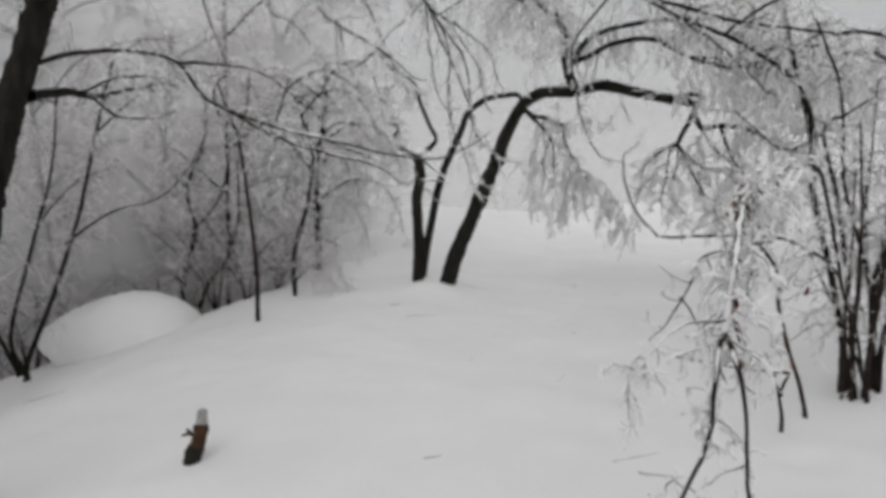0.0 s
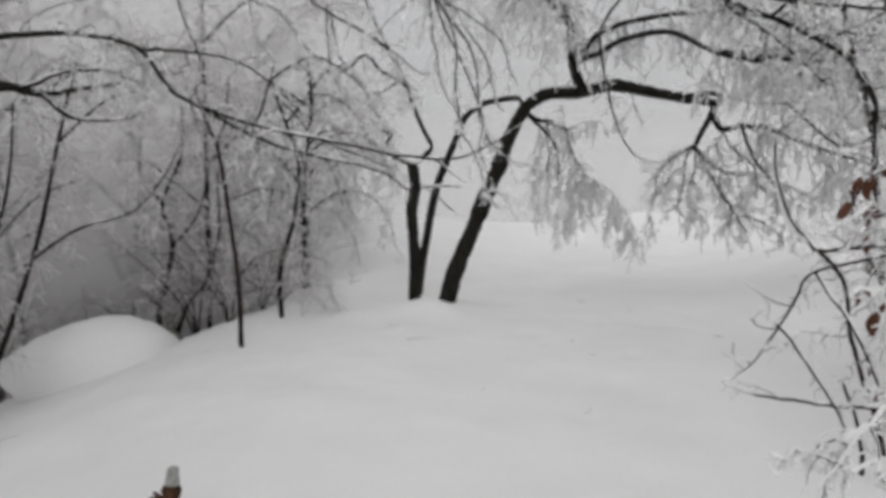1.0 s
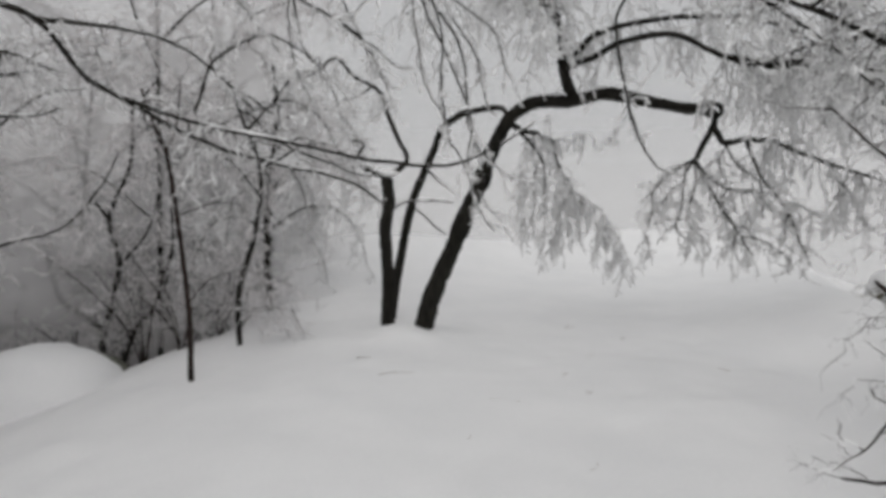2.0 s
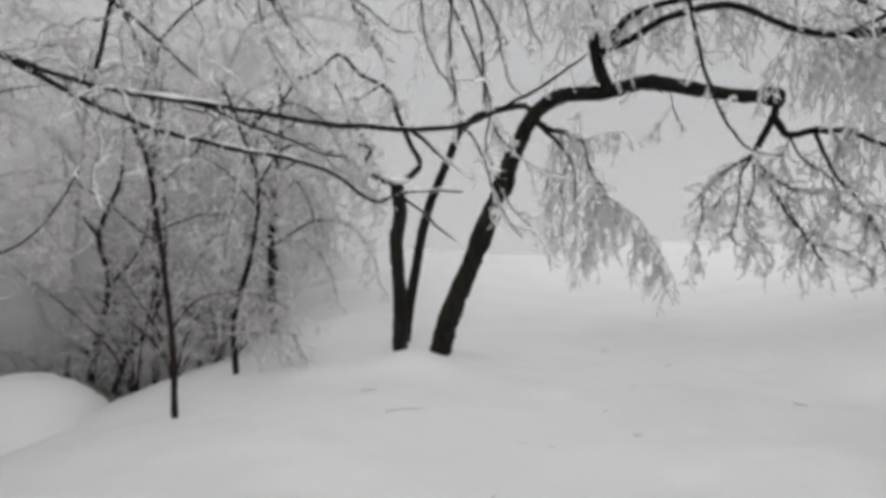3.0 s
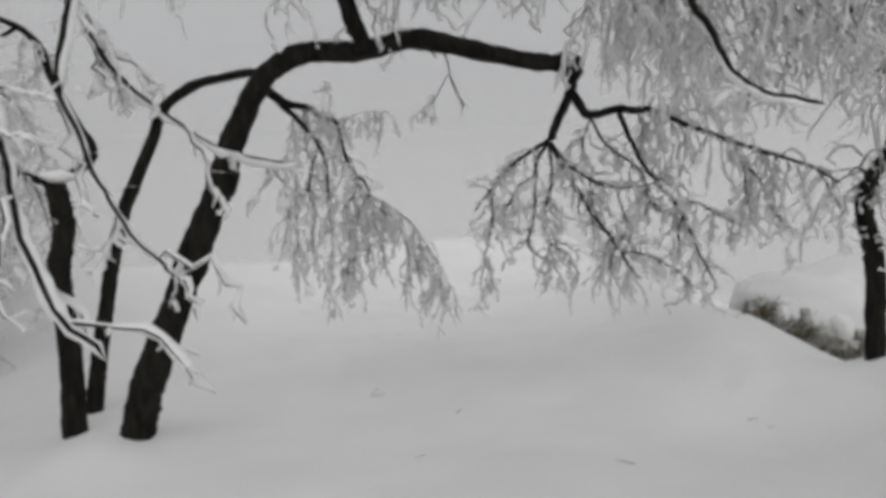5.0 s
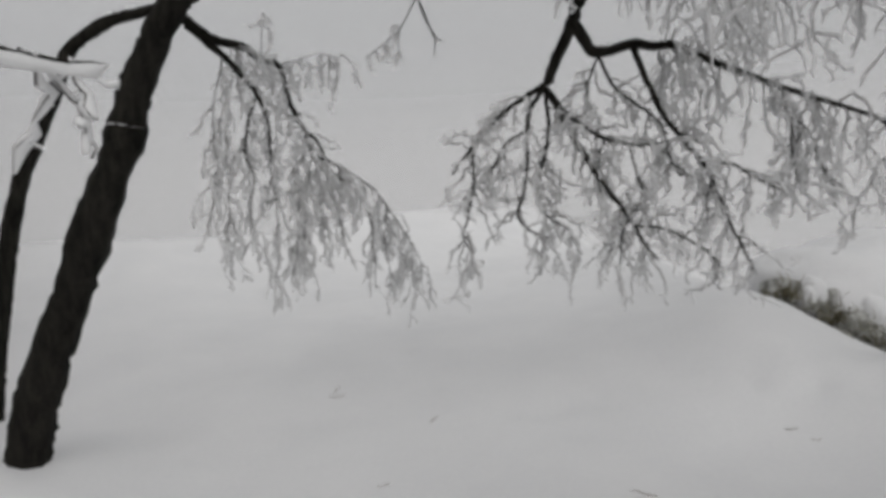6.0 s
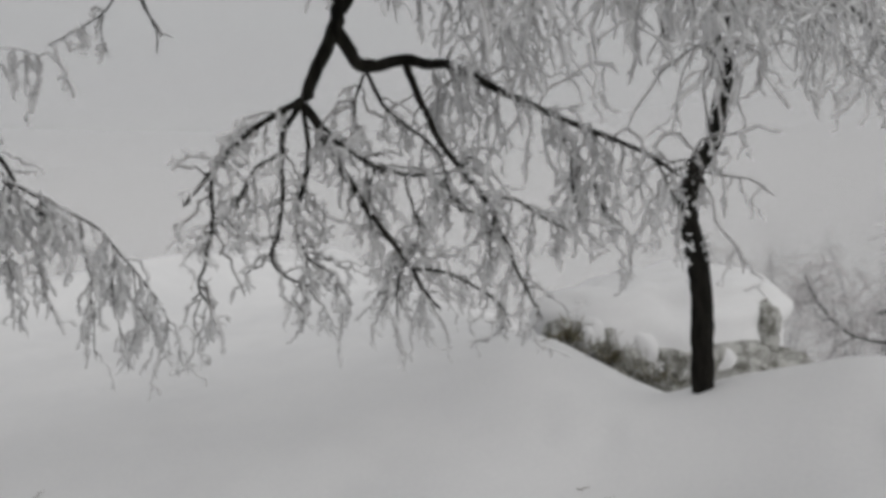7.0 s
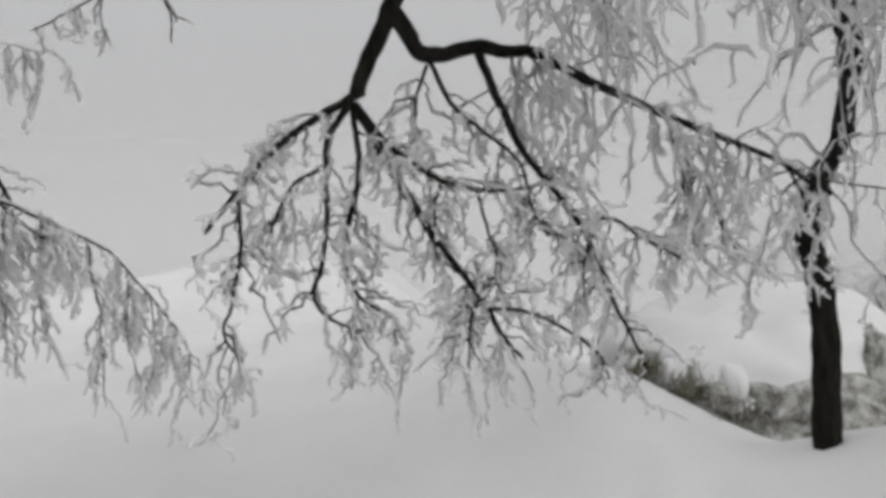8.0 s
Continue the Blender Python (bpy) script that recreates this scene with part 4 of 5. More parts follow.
def brushwood(x, y, tall, seed):
    """A low tangle of thin bare stems under the trees."""
    r = np.random.default_rng(seed)
    z = float(height(x, y))
    rows = []
    for i in range(5):
        a, l = r.random() * 2 * np.pi, tall * (0.35 + 0.5 * r.random())
        c, d, h = math.cos(a) * l, math.sin(a) * l, tall * (0.7 + 0.4 * r.random())
        rows.append(("trunk" if i == 0 else "limb", [(x, y, z - 0.1), (x + 0.2 * c, y + 0.2 * d, z + 0.35 * h), (x + 0.65 * c, y + 0.6 * d, z + 0.75 * h), (x + c, y + d, z + h)], 0.010 + 0.010 * r.random(), 0.003))
    sapling("brushwood", "low tangle of thin bare brown stems under the trees", rows, 70, 190, 160, (0.2, 0.6), "brushwood at the wood edge", rime=(0.0026, 0.0050), mat=RED_BARK, low=0.2, droop=(0.0, 0.15))


for k, (x, y, tall) in enumerate(((-3.25, 8.95, 1.5), (-2.75, 8.75, 1.2), (-4.9, 9.25, 1.7), (-5.4, 8.1, 1.8), (-2.45, 9.3, 1.0), (-4.4, 9.6, 1.9), (-6.0, 9.0, 2.0))):
    brushwood(x, y, tall, 60 + k)


def wood_tree(seed, tall, spread):
    """A whole young tree of the wood at the origin; copies stand all over it."""
    r = np.random.default_rng(seed)
    root = thing("wood_tree", (0, 0, 0), "young bare tree of the wood, grey with rime in fog", "tree", "trees of the foggy wood")
    lean = r.normal(size=2) * 0.25
    trunk = [(0, 0, -0.3), (0.03, 0, 0.3), (lean[0] * 0.4, lean[1] * 0.4, tall * 0.4), (lean[0] * 0.7, lean[1], tall * 0.7), (lean[0], lean[1] * 1.2, tall)]
    rows = [("trunk", trunk, 0.05, 0.012)]
    c = curve(trunk, 40)
    for i in range(14):
        s = c[int(5 + r.random() * 32)]
        a = r.random() * 2 * np.pi
        l = spread * (0.5 + 0.7 * r.random())
        rows.append(("limb", [tuple(s), tuple(s + np.array([math.cos(a) * l * 0.4, math.sin(a) * l * 0.4, l * 0.35])), tuple(s + np.array([math.cos(a + 0.3) * l * 0.75, math.sin(a + 0.3) * l * 0.75, l * 0.5])), tuple(s + np.array([math.cos(a + 0.2) * l, math.sin(a + 0.2) * l, l * 0.45]))], 0.018, 0.006))
    lines = limbs_under(root, rows, share=0.3, step=0.12)
    spray(root, lines, 260, (0.3, 0.9), (0.0, 0.28), 850, (0.2, 0.5), 950, (0.1, 0.25), low=0.15, rime=(0.0045, 0.009), bark=0.0034, mats=(None, FAR_RIME), coarse=True)
    return root


protos = [wood_tree(s, t, w) for s, t, w in ((1, 5.6, 1.7), (2, 7.0, 2.0), (3, 4.4, 1.6), (4, 6.2, 2.1))]
spots = []
pr = random.Random(5)
while len(spots) < 48:
    x, y = pr.uniform(-13, -2.2), pr.uniform(8.2, 20)
    if x > -2.6 and y < 9.5:
        continue
    if x > -3.1 - (y - 10) * 0.12 and y > 10:
        continue
    if (x + 4.2) ** 2 + (y - 8.4) ** 2 < 1.6 or any((x - a) ** 2 + (y - b) ** 2 < 0.5 for a, b in spots):
        continue
    spots.append((x, y))
spots += [(-5.6, 6.2), (-6.8, 7.2), (-5.2, 4.4), (-7.4, 5.2)]
for i, (x, y) in enumerate(spots):
    turn = pr.uniform(0, 360)
    h = float(height(x, y))
    if i < len(protos):
        m = pose(x, y, h, 0, 0, turn)
        protos[i].matrix_basis = m
    else:
        copy_thing(protos[i % len(protos)], pose(x, y, h, pr.uniform(-4, 4), pr.uniform(-4, 4), turn))


def far_shrub(seed):
    r = np.random.default_rng(seed)
    root = thing("far_shrub", (0, 0, 0), "low rimed shrub fading into the fog below the rim", "shrub", "shrubs below the rim")
    rows = []
    for i in range(6):
        a = i + r.random()
        c, d, h = 1.5 * math.cos(a), 1.5 * math.sin(a), 2.9 + r.random()
        rows.append(("stem", [(0.1 * c, 0.1 * d, -0.2), (0.3 * c, 0.3 * d, 0.5 * h), (0.7 * c, 0.6 * d, 0.8 * h), (c, d, h)], 0.025, 0.006))
    lines = limbs_under(root, rows, share=0.3, step=0.12)
    spray(root, lines, 140, (0.2, 0.7), (0.0, 0.25), 520, (0.15, 0.4), 800, (0.08, 0.2), low=0.15, rime=(0.004, 0.008), bark=0.005, mats=(None, FAR_RIME), coarse=True)
    return root


low_shrub = far_shrub(12)
low_shrub.matrix_basis = pose(16.0, 8.0, float(height(16.0, 8.0)), 0, 0, 20)
for x, y, turn in ((17.2, 10.0, 100), (16.4, 6.2, 200), (16.0, 4.2, 290), (18.0, 7.2, 60), (18.4, 11.4, 10)):
    copy_thing(low_shrub, pose(x, y, float(height(x, y)), 0, 0, turn))


def crooked_tree():
    root = thing("crooked_tree", (13.54, 7.09, -2.82), "crooked dark tree below the rim, hazy in the fog", "tree")
    rows = [
        ("trunk", [(13.45, 7.26, -3.70), (13.39, 7.17, -1.95), (13.45, 7.00, -0.72), (13.54, 6.87, -0.28), (13.64, 6.76, -0.02), (13.87, 6.49, 0.25), (14.08, 6.27, 0.35), (14.41, 5.90, 0.33), (14.94, 5.51, 0.50)], 0.10, 0.05),
        ("limb", [(13.64, 6.76, -0.02), (13.45, 6.97, 0.08), (13.24, 7.19, 0.05)], 0.045, 0.015),
        ("limb", [(13.87, 6.49, 0.25), (14.06, 6.56, 0.85), (14.32, 6.39, 1.55), (14.41, 6.21, 2.25)], 0.045, 0.015),
        ("limb", [(14.08, 6.27, 0.35), (14.20, 6.04, -0.02), (14.24, 5.95, -0.37)], 0.03, 0.01),
        ("limb", [(13.50, 6.91, -0.46), (13.01, 7.44, -0.28), (12.66, 7.79, 0.24), (12.49, 7.96, 0.77)], 0.03, 0.01),
    ]
    lines = limbs_under(root, rows, share=0.3, step=0.06)
    spray(root, lines[1:], 110, (0.3, 0.9), (0.0, 0.25), 360, (0.25, 0.7), 500, (0.12, 0.3), low=0.2, rime=(0.006, 0.012), bark=0.008, mats=(None, FAR_RIME), coarse=True)


crooked_tree()
pole = thing("dead_sapling", (17.8, 8.95, -3.2), "thin bare dead sapling standing below the rim", "tree")
limbs_under(pole, [("trunk", [(17.8, 8.95, -4.5), (17.83, 8.95, -1.5), (17.8, 8.95, -0.4), (17.84, 8.95, 0.15)], 0.035, 0.02)], share=0.3, step=0.1)


def rimed_tree(seed):
    """A thickly rimed tree whose twigs hang to the snow."""
    r = np.random.default_rng(seed)
    root = thing("rimed_tree", (0, 0, 0), "thickly rimed white tree with a drooping crown at the wood edge", "tree", "rimed trees at the wood edge")
    rows = [("trunk", [(0, 0, -0.4), (-0.1, 0, 0.8), (0.05, 0.1, 1.9), (0.1, 0, 2.9), (0.0, 0, 3.6)], 0.06, 0.02)]
    for i in range(14):
        z = 0.9 + 2.5 * i / 14
        a = i * 2.4 + r.random()
        l = 0.75 + 0.5 * r.random()
        c, d = math.cos(a) * l, math.sin(a) * l
        rows.append(("limb", [(0.03, 0.02, z), (c * 0.4, d * 0.4, z + 0.3), (c * 0.8, d * 0.8, z + 0.25), (c * 1.05, d * 1.05, z - 0.15), (c * 1.15, d * 1.15, z - 0.6)], 0.02, 0.005))
    lines = limbs_under(root, rows, share=0.9, step=0.08)
    spray(root, lines[1:], 220, (0.2, 0.55), (0.1, 0.4), 650, (0.12, 0.30), 1000, (0.06, 0.14), low=0.15, rime=(0.007, 0.013), coarse=True)
    return root


white_tree = rimed_tree(9)
white_tree.matrix_basis = pose(-2.6, 11.0, float(height(-2.6, 11.0)), 0, 0, 30)
for x, y, turn in ((-2.0, 10.2, 60), (-3.2, 12.2, 140), (-3.3, 10.9, 250), (-2.9, 13.6, 80), (-4.6, 11.6, 10)):
    copy_thing(white_tree, pose(x, y, float(height(x, y)) - 0.1, 0, 0, turn))


# ---- boulders under the snow ----
boulder = thing("boulder", (-4.15, 8.3, -0.3), "low boulder buried under a smooth white snow mound", "boulder")
part("stone", placed(blob(None, (0.95, 0.7, 0.55), 2, STONE), (-4.1, 8.45, -0.3), -12), boulder, "dark grey stone almost covered")
part("snow_mound", placed(blob(None, (1.04, 0.95, 0.78), 5, SNOW, 0.12, 1.9, squash=lambda c: Vector((c.x, c.y, c.z * (0.80 + 0.30 * c.x)))), (-4.22, 8.2, -0.27), -14), boulder, "smooth rounded snow")

crag = thing("rock", (5.80, 7.02, 0.27), "large lichened rock under a thick snow cap below the rim", "rock")
part("stone", placed(blob(None, (1.16, 0.66, 0.54), 11, FROSTED_STONE, 0.25, 3.0, 5, None, -0.20), (5.75, 6.96, 0.31), -36), crag)
for k, (x, y, z, a, b, c) in enumerate(((4.74, 7.19, 0.99, 0.13, 0.12, 0.10), (4.95, 7.05, 0.88, 0.10, 0.10, 0.14), (5.10, 6.93, 0.76, 0.17, 0.12, 0.10), (5.25, 6.83, 0.66, 0.16, 0.12, 0.13), (5.43, 6.72, 0.58, 0.13, 0.10, 0.12), (5.86, 6.42, 0.60, 0.21, 0.13, 0.15), (6.10, 6.25, 0.58, 0.17, 0.12, 0.15), (6.03, 6.33, 0.90, 0.10, 0.09, 0.20))):
    part("ledge", placed(blob(None, (a, b, c), 21 + k, FROSTED_STONE, 0.22, 4.5, 4, None, -0.16), (x, y, z), -36 + 9 * (k % 3)), crag, "broken stone ledge")
for x, y, z, a, c in ((4.86, 7.06, 0.97, 0.10, 0.13), (5.20, 6.84, 0.83, 0.09, 0.12), (5.65, 6.47, 0.62, 0.10, 0.20), (4.80, 7.06, 0.95, 0.06, 0.10)):
    part("snow_patch", placed(blob(None, (a, 0.10, c), int(x * 10), SNOW, 0.2, 2.2, 3), (x, y, z), -36), crag, "white snow lodged between the ledges")
part("snow_cap", placed(blob(None, (0.96, 0.52, 0.54), 14, SNOW, 0.24, 2.6, 5), (5.66, 7.09, 0.81), -36), crag, "thick rounded white snow cap")


def grass_tuft(x, y, z, n, tall, seed, mat):
    r = np.random.default_rng(seed)
    start = np.stack([x + r.normal(size=n) * 0.06, y + r.normal(size=n) * 0.05, z - 0.03 - 0.04 * r.random(n)], 1)
    way = np.stack([r.normal(size=n) * 0.35 - 0.15, r.normal(size=n) * 0.35 - 0.15, np.ones(n)], 1)
    P = grow(start, way, tall * (0.5 + 0.7 * r.random(n)), 0.05 + 0.35 * r.random(n), 5, 0.14)
    v, q = tube_arrays(P, np.linspace(0.006, 0.002, 5)[None].repeat(n, 0), 3)
    tagged(new("grass_tuft", mesh_of("grass_tuft", v, q, mat)), "dry frosted grey-yellow grass tuft at the foot of the rock", "grass", "grass tufts", "stuff")


tufts = ((4.66, 7.13, 1.00), (4.80, 7.03, 0.93), (4.92, 6.95, 0.84), (5.02, 6.88, 0.76), (5.15, 6.80, 0.68), (5.30, 6.69, 0.60), (5.78, 6.36, 0.58), (5.95, 6.25, 0.60), (6.10, 6.15, 0.60))
for i, (x, y, z) in enumerate(tufts):
    grass_tuft(x, y, z, 46, 0.24 if i in (3, 5) else 0.17, 40 + i, FROSTED_GRASS if i % 2 else GRASS)


# ---- the tree at the rim ----
def rim_tree():
    root = thing("rim_tree", (4.4, 6.07, 0.75), "dark upright tree at the rim with drooping rimed branches", "tree")
    rows = [
        ("trunk", [(4.4, 6.08, 0.5), (4.4, 6.07, 0.85), (4.415, 6.06, 1.25), (4.41, 6.06, 1.54), (4.39, 6.08, 1.70), (4.39, 6.08, 1.84), (4.43, 6.04, 1.98), (4.49, 5.98, 2.12), (4.52, 5.95, 2.3), (4.56, 5.92, 2.53), (4.52, 5.96, 2.68), (4.5, 5.9, 3.1), (4.52, 5.85, 3.6)], 0.066, 0.03),
        ("limb", [(4.48, 5.95, 2.45), (4.2, 5.8, 2.75), (3.8, 5.6, 2.95), (3.3, 5.5, 2.9)], 0.028, 0.009),
        ("limb", [(4.44, 5.9, 2.7), (4.6, 5.5, 2.85), (4.7, 5.1, 2.8), (4.6, 4.7, 2.6)], 0.024, 0.008),
        ("limb", [(4.45, 5.9, 2.95), (4.0, 6.0, 3.25), (3.5, 6.2, 3.2), (3.1, 6.3, 2.95)], 0.024, 0.008),
    ]
    rows += [
        ("limb", [(4.48, 5.9, 3.1), (5.0, 5.8, 3.2), (5.5, 5.6, 2.95), (5.8, 5.4, 2.7)], 0.024, 0.008),
        ("limb", [(4.42, 5.92, 2.8), (4.3, 5.5, 3.1), (4.0, 5.0, 3.1), (3.7, 4.7, 2.9)], 0.022, 0.008),
        ("limb", [(4.38, 6.0, 1.9), (4.15, 5.95, 2.0), (3.95, 5.9, 1.95)], 0.010, 0.005),
    ]
    lines = limbs_under(root, rows, share=0.65)
    spray(root, [lines[0][20:60]], 40, (0.05, 0.16), (0.05, 0.3), 60, (0.03, 0.09), 60, (0.02, 0.05), low=0.05, rime=(0.005, 0.009), lee=0.0)
    spray(root, lines[1:], 200, (0.3, 0.80), (0.2, 0.5), 470, (0.10, 0.28), 360, (0.05, 0.12), low=0.1, rime=(0.0048, 0.0088), bark=0.0052, lee=0.35, side=0.55)


rim_tree()


# ---- the bush by the path ----
def path_bush():
    root = thing("bush", (2.6, 3.95, 0.2), "dark many-stemmed bush with rimed drooping twigs and dead leaves", "bush")
    rows = [
        ("stem", [(2.68, 3.96, 0.1), (2.66, 3.97, 0.31), (2.56, 4.02, 1.01), (2.42, 4.07, 1.63), (2.39, 4.09, 2.0), (2.27, 4.13, 2.54), (2.13, 4.17, 3.13)], 0.026, 0.011),
        ("stem", [(2.39, 4.09, 2.0), (2.25, 4.09, 1.96), (2.13, 4.09, 1.99), (1.87, 4.11, 2.21)], 0.010, 0.005),
        ("stem", [(2.68, 3.93, 0.1), (2.66, 3.93, 0.37), (2.55, 4.0, 1.45), (2.43, 4.05, 2.05), (2.58, 4.05, 2.18), (2.82, 4.07, 2.34)], 0.018, 0.008),
        ("stem", [(2.24, 3.72, 0.15), (2.21, 3.73, 0.42), (2.07, 3.76, 0.9), (2.03, 3.79, 1.21), (1.88, 3.8, 1.38)], 0.016, 0.007),
    ]
    rows += [
        ("stem", [(2.86, 4.0, 0.05), (2.84, 4.02, 0.25), (2.83, 4.07, 1.01), (2.91, 4.1, 1.46), (3.01, 4.16, 2.2), (3.0, 4.2, 3.0)], 0.03, 0.012),
        ("stem", [(2.60, 3.93, 0.15), (2.57, 3.93, 0.41), (2.2, 3.4, 1.12), (1.4, 2.5, 1.42), (0.62, 1.8, 1.46)], 0.013, 0.004),
        ("stem", [(0.62, 1.8, 1.46), (0.53, 1.75, 1.55), (0.48, 1.7, 1.69)], 0.0035, 0.002),
        ("stem", [(2.0, 3.55, 0.1), (1.95, 3.5, 0.45), (1.85, 3.5, 0.75)], 0.013, 0.006),
        ("stem", [(2.72, 3.95, 0.2), (2.78, 4.0, 1.0), (2.6, 4.05, 1.7), (2.5, 4.0, 2.3), (2.2, 3.8, 2.7)], 0.016, 0.007),
    ]
    rows += [
        ("stem", [(2.75, 3.9, 0.2), (2.5, 3.7, 0.8), (2.2, 3.4, 1.1), (1.8, 2.9, 1.5), (1.35, 2.3, 1.7), (0.94, 1.91, 1.61), (0.82, 1.75, 1.5), (0.75, 1.63, 1.2)], 0.011, 0.008),
        ("stem", [(0.75, 1.63, 1.2), (0.72, 1.6, 1.08), (0.69, 1.56, 0.96), (0.61, 1.53, 0.8), (0.56, 1.5, 0.62)], 0.0075, 0.003),
        ("stem", [(0.75, 1.62, 1.21), (0.78, 1.57, 1.08), (0.78, 1.53, 0.82), (0.75, 1.5, 0.6)], 0.0075, 0.003),
        ("stem", [(0.75, 1.62, 1.25), (0.6, 1.5, 1.25), (0.51, 1.5, 1.16), (0.44, 1.5, 1.06)], 0.0032, 0.0016),
        ("stem", [(1.82, 3.2, 0.70), (1.46, 3.05, 0.765), (1.11, 2.96, 0.84)], 0.009, 0.005),
    ]
    rows += [
        ("stem", [(1.95, 3.5, 0.5), (1.82, 3.2, 0.69)], 0.009, 0.008),
    ]
    low_twigs = [
        ("stem", [(1.36, 2.31, 1.69), (1.28, 2.42, 1.70), (1.22, 2.48, 1.66), (1.17, 2.50, 1.58), (1.19, 2.5, 1.48)], 0.004, 0.002),
        ("stem", [(1.28, 2.40, 1.43), (1.05, 2.47, 1.36), (1.03, 2.55, 1.25), (0.97, 2.65, 1.06), (0.92, 2.70, 0.98), (0.88, 2.74, 0.94)], 0.0055, 0.0018),
        ("stem", [(1.03, 2.55, 1.25), (0.96, 2.57, 1.26), (0.88, 2.60, 1.33)], 0.003, 0.0015),
        ("stem", [(1.00, 2.59, 1.17), (0.94, 2.6, 1.17), (0.91, 2.6, 1.20)], 0.0025, 0.0012),
        ("stem", [(0.95, 2.65, 1.04), (0.90, 2.66, 1.07), (0.88, 2.66, 1.11)], 0.0025, 0.0012),
        ("stem", [(1.05, 2.47, 1.36), (1.06, 2.31, 1.22), (1.08, 2.25, 1.12), (1.10, 2.22, 1.02)], 0.0055, 0.003),
        ("stem", [(1.00, 2.59, 1.17), (1.04, 2.50, 1.08), (1.08, 2.42, 0.96), (1.12, 2.38, 0.86)], 0.005, 0.003),
    ]
    r = np.random.default_rng(31)
    for i in range(9):
        x, y = 2.72 + 0.13 * r.normal(), 3.97 + 0.1 * r.normal()
        ex, ey, ez = x + r.uniform(-0.7, 0.5), y + r.uniform(-0.4, 0.6), r.uniform(1.4, 2.9)
        rows.append(("stem", [(x, y, 0.15), (x + 0.15 * (ex - x), y, 0.35 * ez), (x + 0.55 * (ex - x), y + 0.6 * (ey - y), 0.7 * ez), (ex, ey, ez)], r.uniform(0.010, 0.02), 0.005))
    lines = limbs_under(root, rows, mat=RED_BARK, share=0.05)
    strand_rime(root, [lines[12]], 0.4)
    strand_rime(root, [lines[12]], 0.3, (-0.4, -0.6, 0.3))
    strand_rime(root, [lines[9][int(len(lines[9]) * 0.72):], lines[6], lines[10][: len(lines[10]) // 2]], 1.1)
    strand_rime(root, [lines[9][int(len(lines[9]) * 0.5):]], 1.15, (-0.3, -0.7, 0.3))
    strand_rime(root, [lines[10][: len(lines[10]) // 3], lines[11][: len(lines[11]) // 3]], 0.9, (-0.4, -0.6, 0.3))
    spray(root, lines[:5] + lines[8:9] + lines[15:], 190, (0.2, 0.6), (0.02, 0.28), 560, (0.10, 0.26), 520, low=0.35, rime=(0.0022, 0.0044), bark=0.0034)
    spray(root, lines[9:10], 46, (0.08, 0.24), (0.08, 0.4), 150, (0.04, 0.12), 180, (0.02, 0.06), low=0.66, rime=(0.0032, 0.0062), bark=0.0018)
    spray(root, lines[10:13], 40, (0.05, 0.15), (0.05, 0.3), 90, (0.025, 0.07), 120, (0.012, 0.03), low=0.08, rime=(0.0026, 0.0050), bark=0.0016)
    spray(root, lines[5:7] + lines[13:14], 24, (0.06, 0.2), (0.0, 0.15), 60, (0.03, 0.09), 60, (0.02, 0.05), low=0.4, rime=(0.0018, 0.0034), bark=0.002)
    low_lines = limbs_under(root, low_twigs, mat=RED_BARK, share=0.5)
    spray(root, low_lines, 26, (0.03, 0.10), (0.0, 0.2), 40, (0.02, 0.05), 30, (0.01, 0.03), low=0.2, rime=(0.0016, 0.0030), bark=0.0014)
    leaf_places = [(0.92, 1.86, 1.62), (0.95, 1.93, 1.55), (0.90, 1.84, 1.52), (0.85, 1.79, 1.30), (0.80, 1.70, 1.15), (0.9, 1.88, 1.57), (0.86, 1.8, 1.55), (0.93, 1.9, 1.50), (0.98, 1.95, 1.6), (0.87, 1.82, 1.46), (0.84, 1.76, 1.37), (0.83, 1.75, 1.22), (0.95, 1.9, 1.4), (1.28, 2.43, 1.70), (1.23, 2.47, 1.67), (1.19, 2.49, 1.66), (1.18, 2.50, 1.62), (1.17, 2.5, 1.58), (1.19, 2.5, 1.53), (1.25, 2.46, 1.69), (1.21, 2.48, 1.65), (0.96, 2.10, 1.56), (0.95, 2.1, 1.50), (0.96, 2.12, 1.36), (0.97, 2.1, 1.29), (1.7, 3.2, 1.2), (1.9, 3.4, 0.85), (2.0, 3.5, 0.7), (2.2, 3.7, 1.1)]
    for p in leaf_places:
        part("leaf", dead_leaf(p), root, "curled brown dead leaf")


def dead_leaf(p):
    bm = bmesh.new()
    bmesh.ops.create_grid(bm, x_segments=6, y_segments=8, size=1)
    for v in bm.verts:
        t = (v.co.y + 1) / 2
        w = 0.62 * math.sin(math.pi * (0.06 + 0.9 * t)) ** 0.8
        x = v.co.x * w * 0.026
        v.co = Vector((x, 0.012 * math.cos(x * 90) + 0.004 * noise.noise(v.co * 3), -t * 0.062))
    bmesh.ops.solidify(bm, geom=bm.faces[:], thickness=0.0012)
    me = bpy.data.meshes.new("leaf")
    bm.to_mesh(me)
    bm.free()
    me.materials.append(DEAD_LEAF)
    me.transform(pose(*p, rng.uniform(-35, 35), rng.uniform(-30, 30), rng.uniform(0, 360)))
    return me


path_bush()


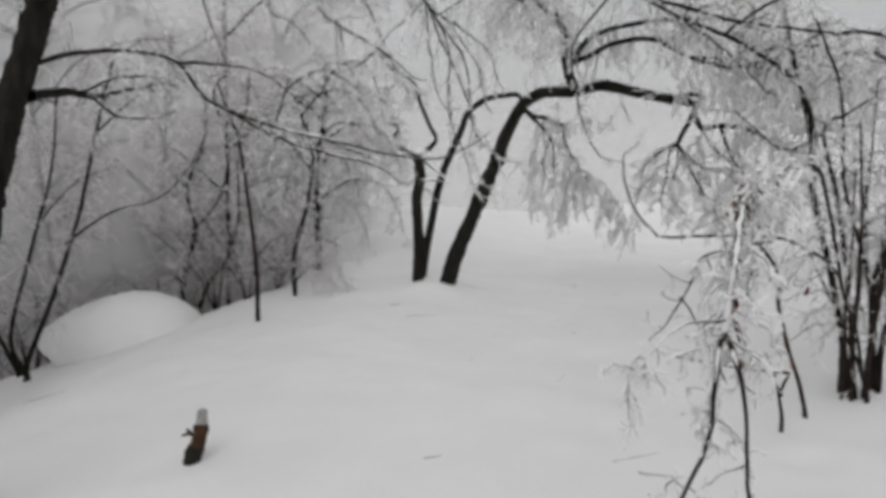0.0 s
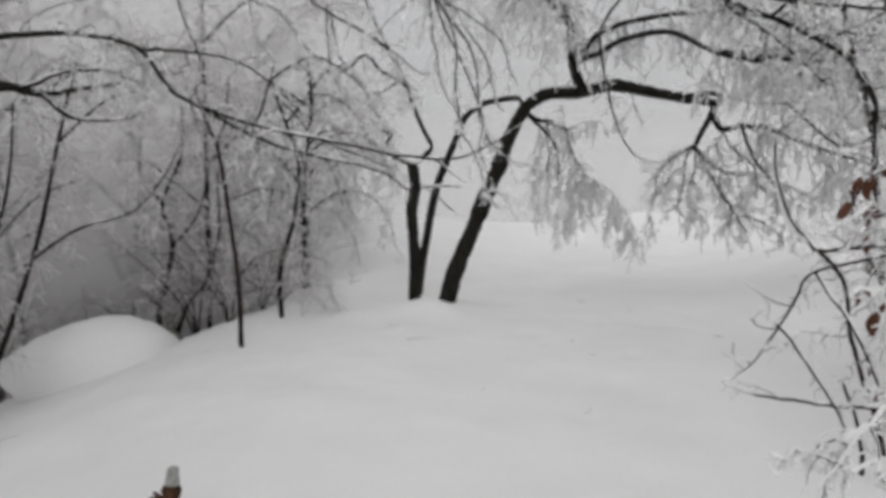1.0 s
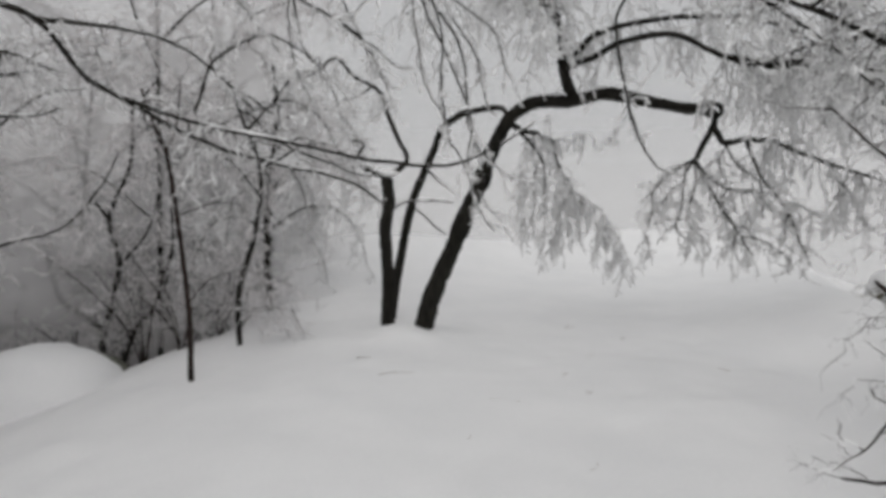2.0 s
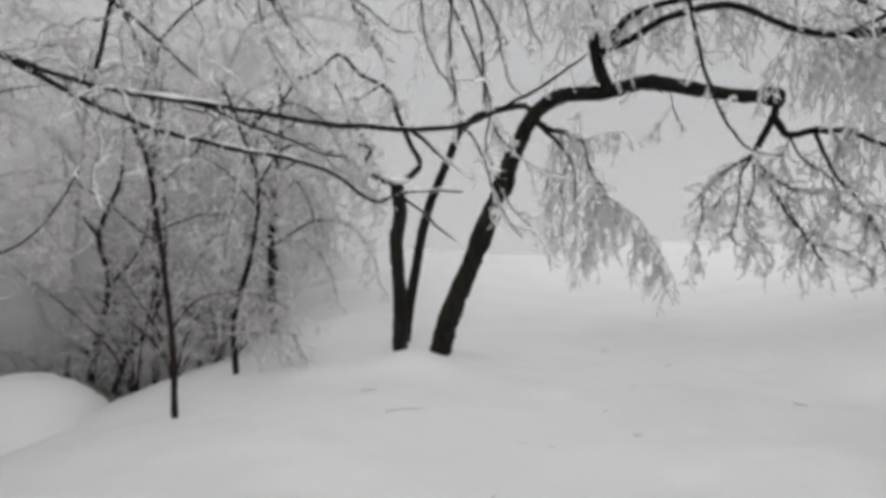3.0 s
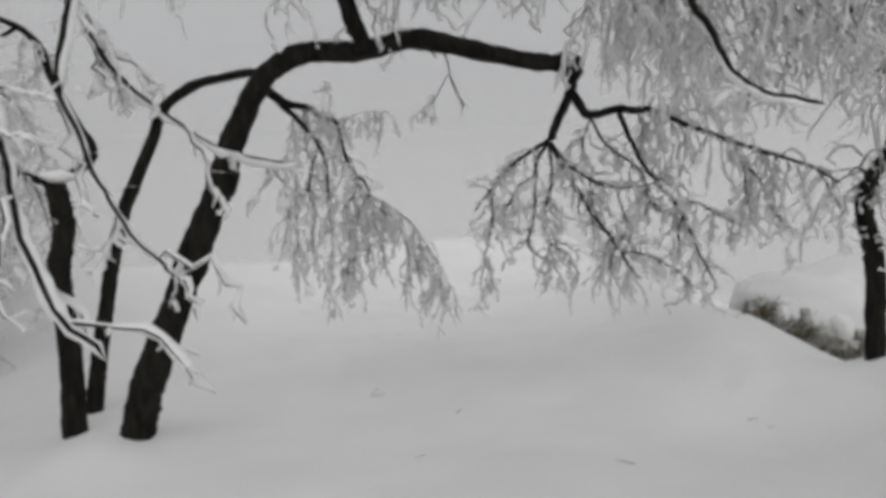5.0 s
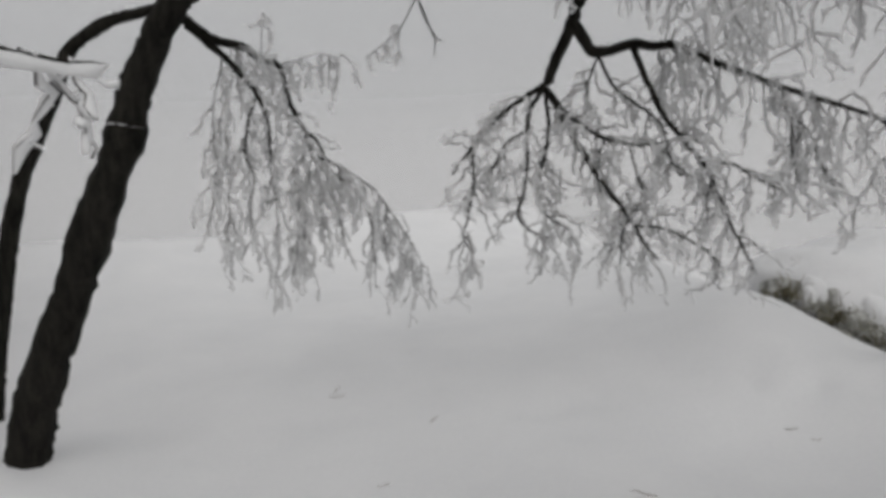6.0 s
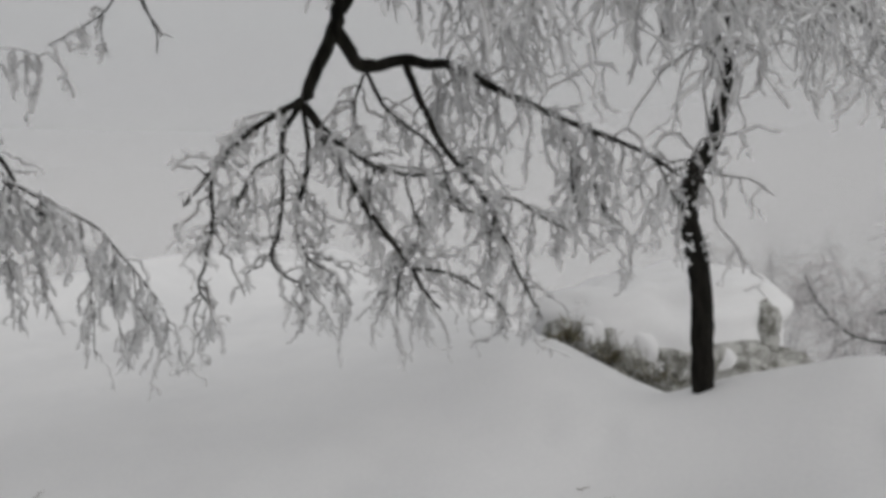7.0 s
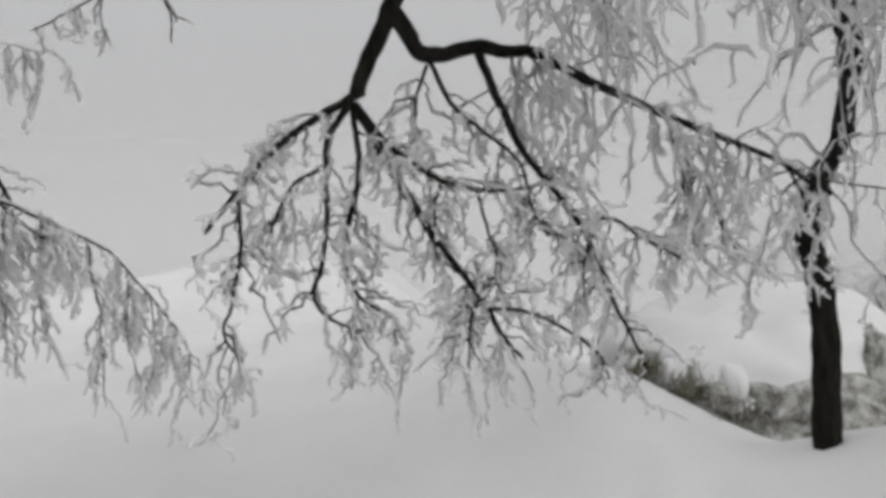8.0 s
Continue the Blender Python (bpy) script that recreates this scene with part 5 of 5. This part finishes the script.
# ---- small things on the snow ----
def stub():
    root = thing("stump", (-1.37, 3.4, 0.07), "broken upright stub of rotten wood with a rimed tip", "stump")
    me, c, r = limb_mesh([(-1.385, 3.38, 0.0), (-1.38, 3.39, 0.10), (-1.355, 3.41, 0.18)], 0.040, 0.046, 10, 0.07, 0.0, CHARRED, 0.015)
    part("foot", me, root, "wet black wood")
    me, c, r = limb_mesh([(-1.36, 3.41, 0.165), (-1.345, 3.42, 0.24), (-1.342, 3.43, 0.295)], 0.043, 0.036, 10, 0.06, 0.0, ROTTEN, 0.012)
    part("wood", me, root, "orange-brown rotten wood")
    me, c, r = limb_mesh([(-1.342, 3.43, 0.285), (-1.34, 3.435, 0.33), (-1.342, 3.44, 0.375)], 0.037, 0.026, 10, 0.08, 0.0, GREY_WOOD, 0.012)
    part("rimed_tip", me, root, "grey rimed tip")
    for q in ([(-1.37, 3.41, 0.225), (-1.41, 3.41, 0.235), (-1.45, 3.40, 0.225)], [(-1.39, 3.41, 0.235), (-1.42, 3.41, 0.265)]):
        me, c, r = limb_mesh(q, 0.010, 0.007, 6, 0.1, 0.0, ROTTEN, 0.012)
        part("splinter", me, root)


stub()


def litter(x, y, length, turn, seed):
    r = np.random.default_rng(seed)
    n = 4
    p = []
    for i in range(n):
        f = i / (n - 1) - 0.5
        px, py = x + f * length * math.cos(turn) + r.normal() * 0.012, y + f * length * math.sin(turn) + r.normal() * 0.012
        p.append((px, py, float(height(px, py)) - 0.002 + 0.007 * r.random()))
    me, c, rr = limb_mesh(p, 0.0035, 0.002, 5, 0.15, 0.006, DRY_TWIG, 0.02)
    ob = tagged(new("fallen_twig", me), "thin fallen twig half buried in the snow", "twig", "fallen twigs")


for i, (x, y, l, a) in enumerate(((0.61, 5.79, 0.26, -0.5), (1.26, 5.84, 0.06, 0.3), (1.2, 6.31, 0.07, 0.9), (-0.2, 6.4, 0.3, 0.2), (1.75, 8.2, 0.12, -0.6), (0.25, 5.1, 0.1, 1.2), (-0.02, 3.32, 0.13, 0.6), (0.66, 3.34, 0.04, 0.2), (3.52, 6.24, 0.06, -0.9), (3.51, 6.11, 0.05, -1.0), (1.78, 8.36, 0.14, 0.9), (1.05, 3.25, 0.3, 0.35), (1.12, 3.05, 0.25, -0.2), (-0.5, 6.9, 0.12, -0.2), (2.1, 7.4, 0.1, 0.6), (2.5, 6.2, 0.1, 2.0), (-3.6, 5.6, 0.4, -0.1), (0.9, 4.6, 0.12, 0.8), (1.6, 6.9, 0.06, 0.1))):
    litter(x, y, l, a, 70 + i)
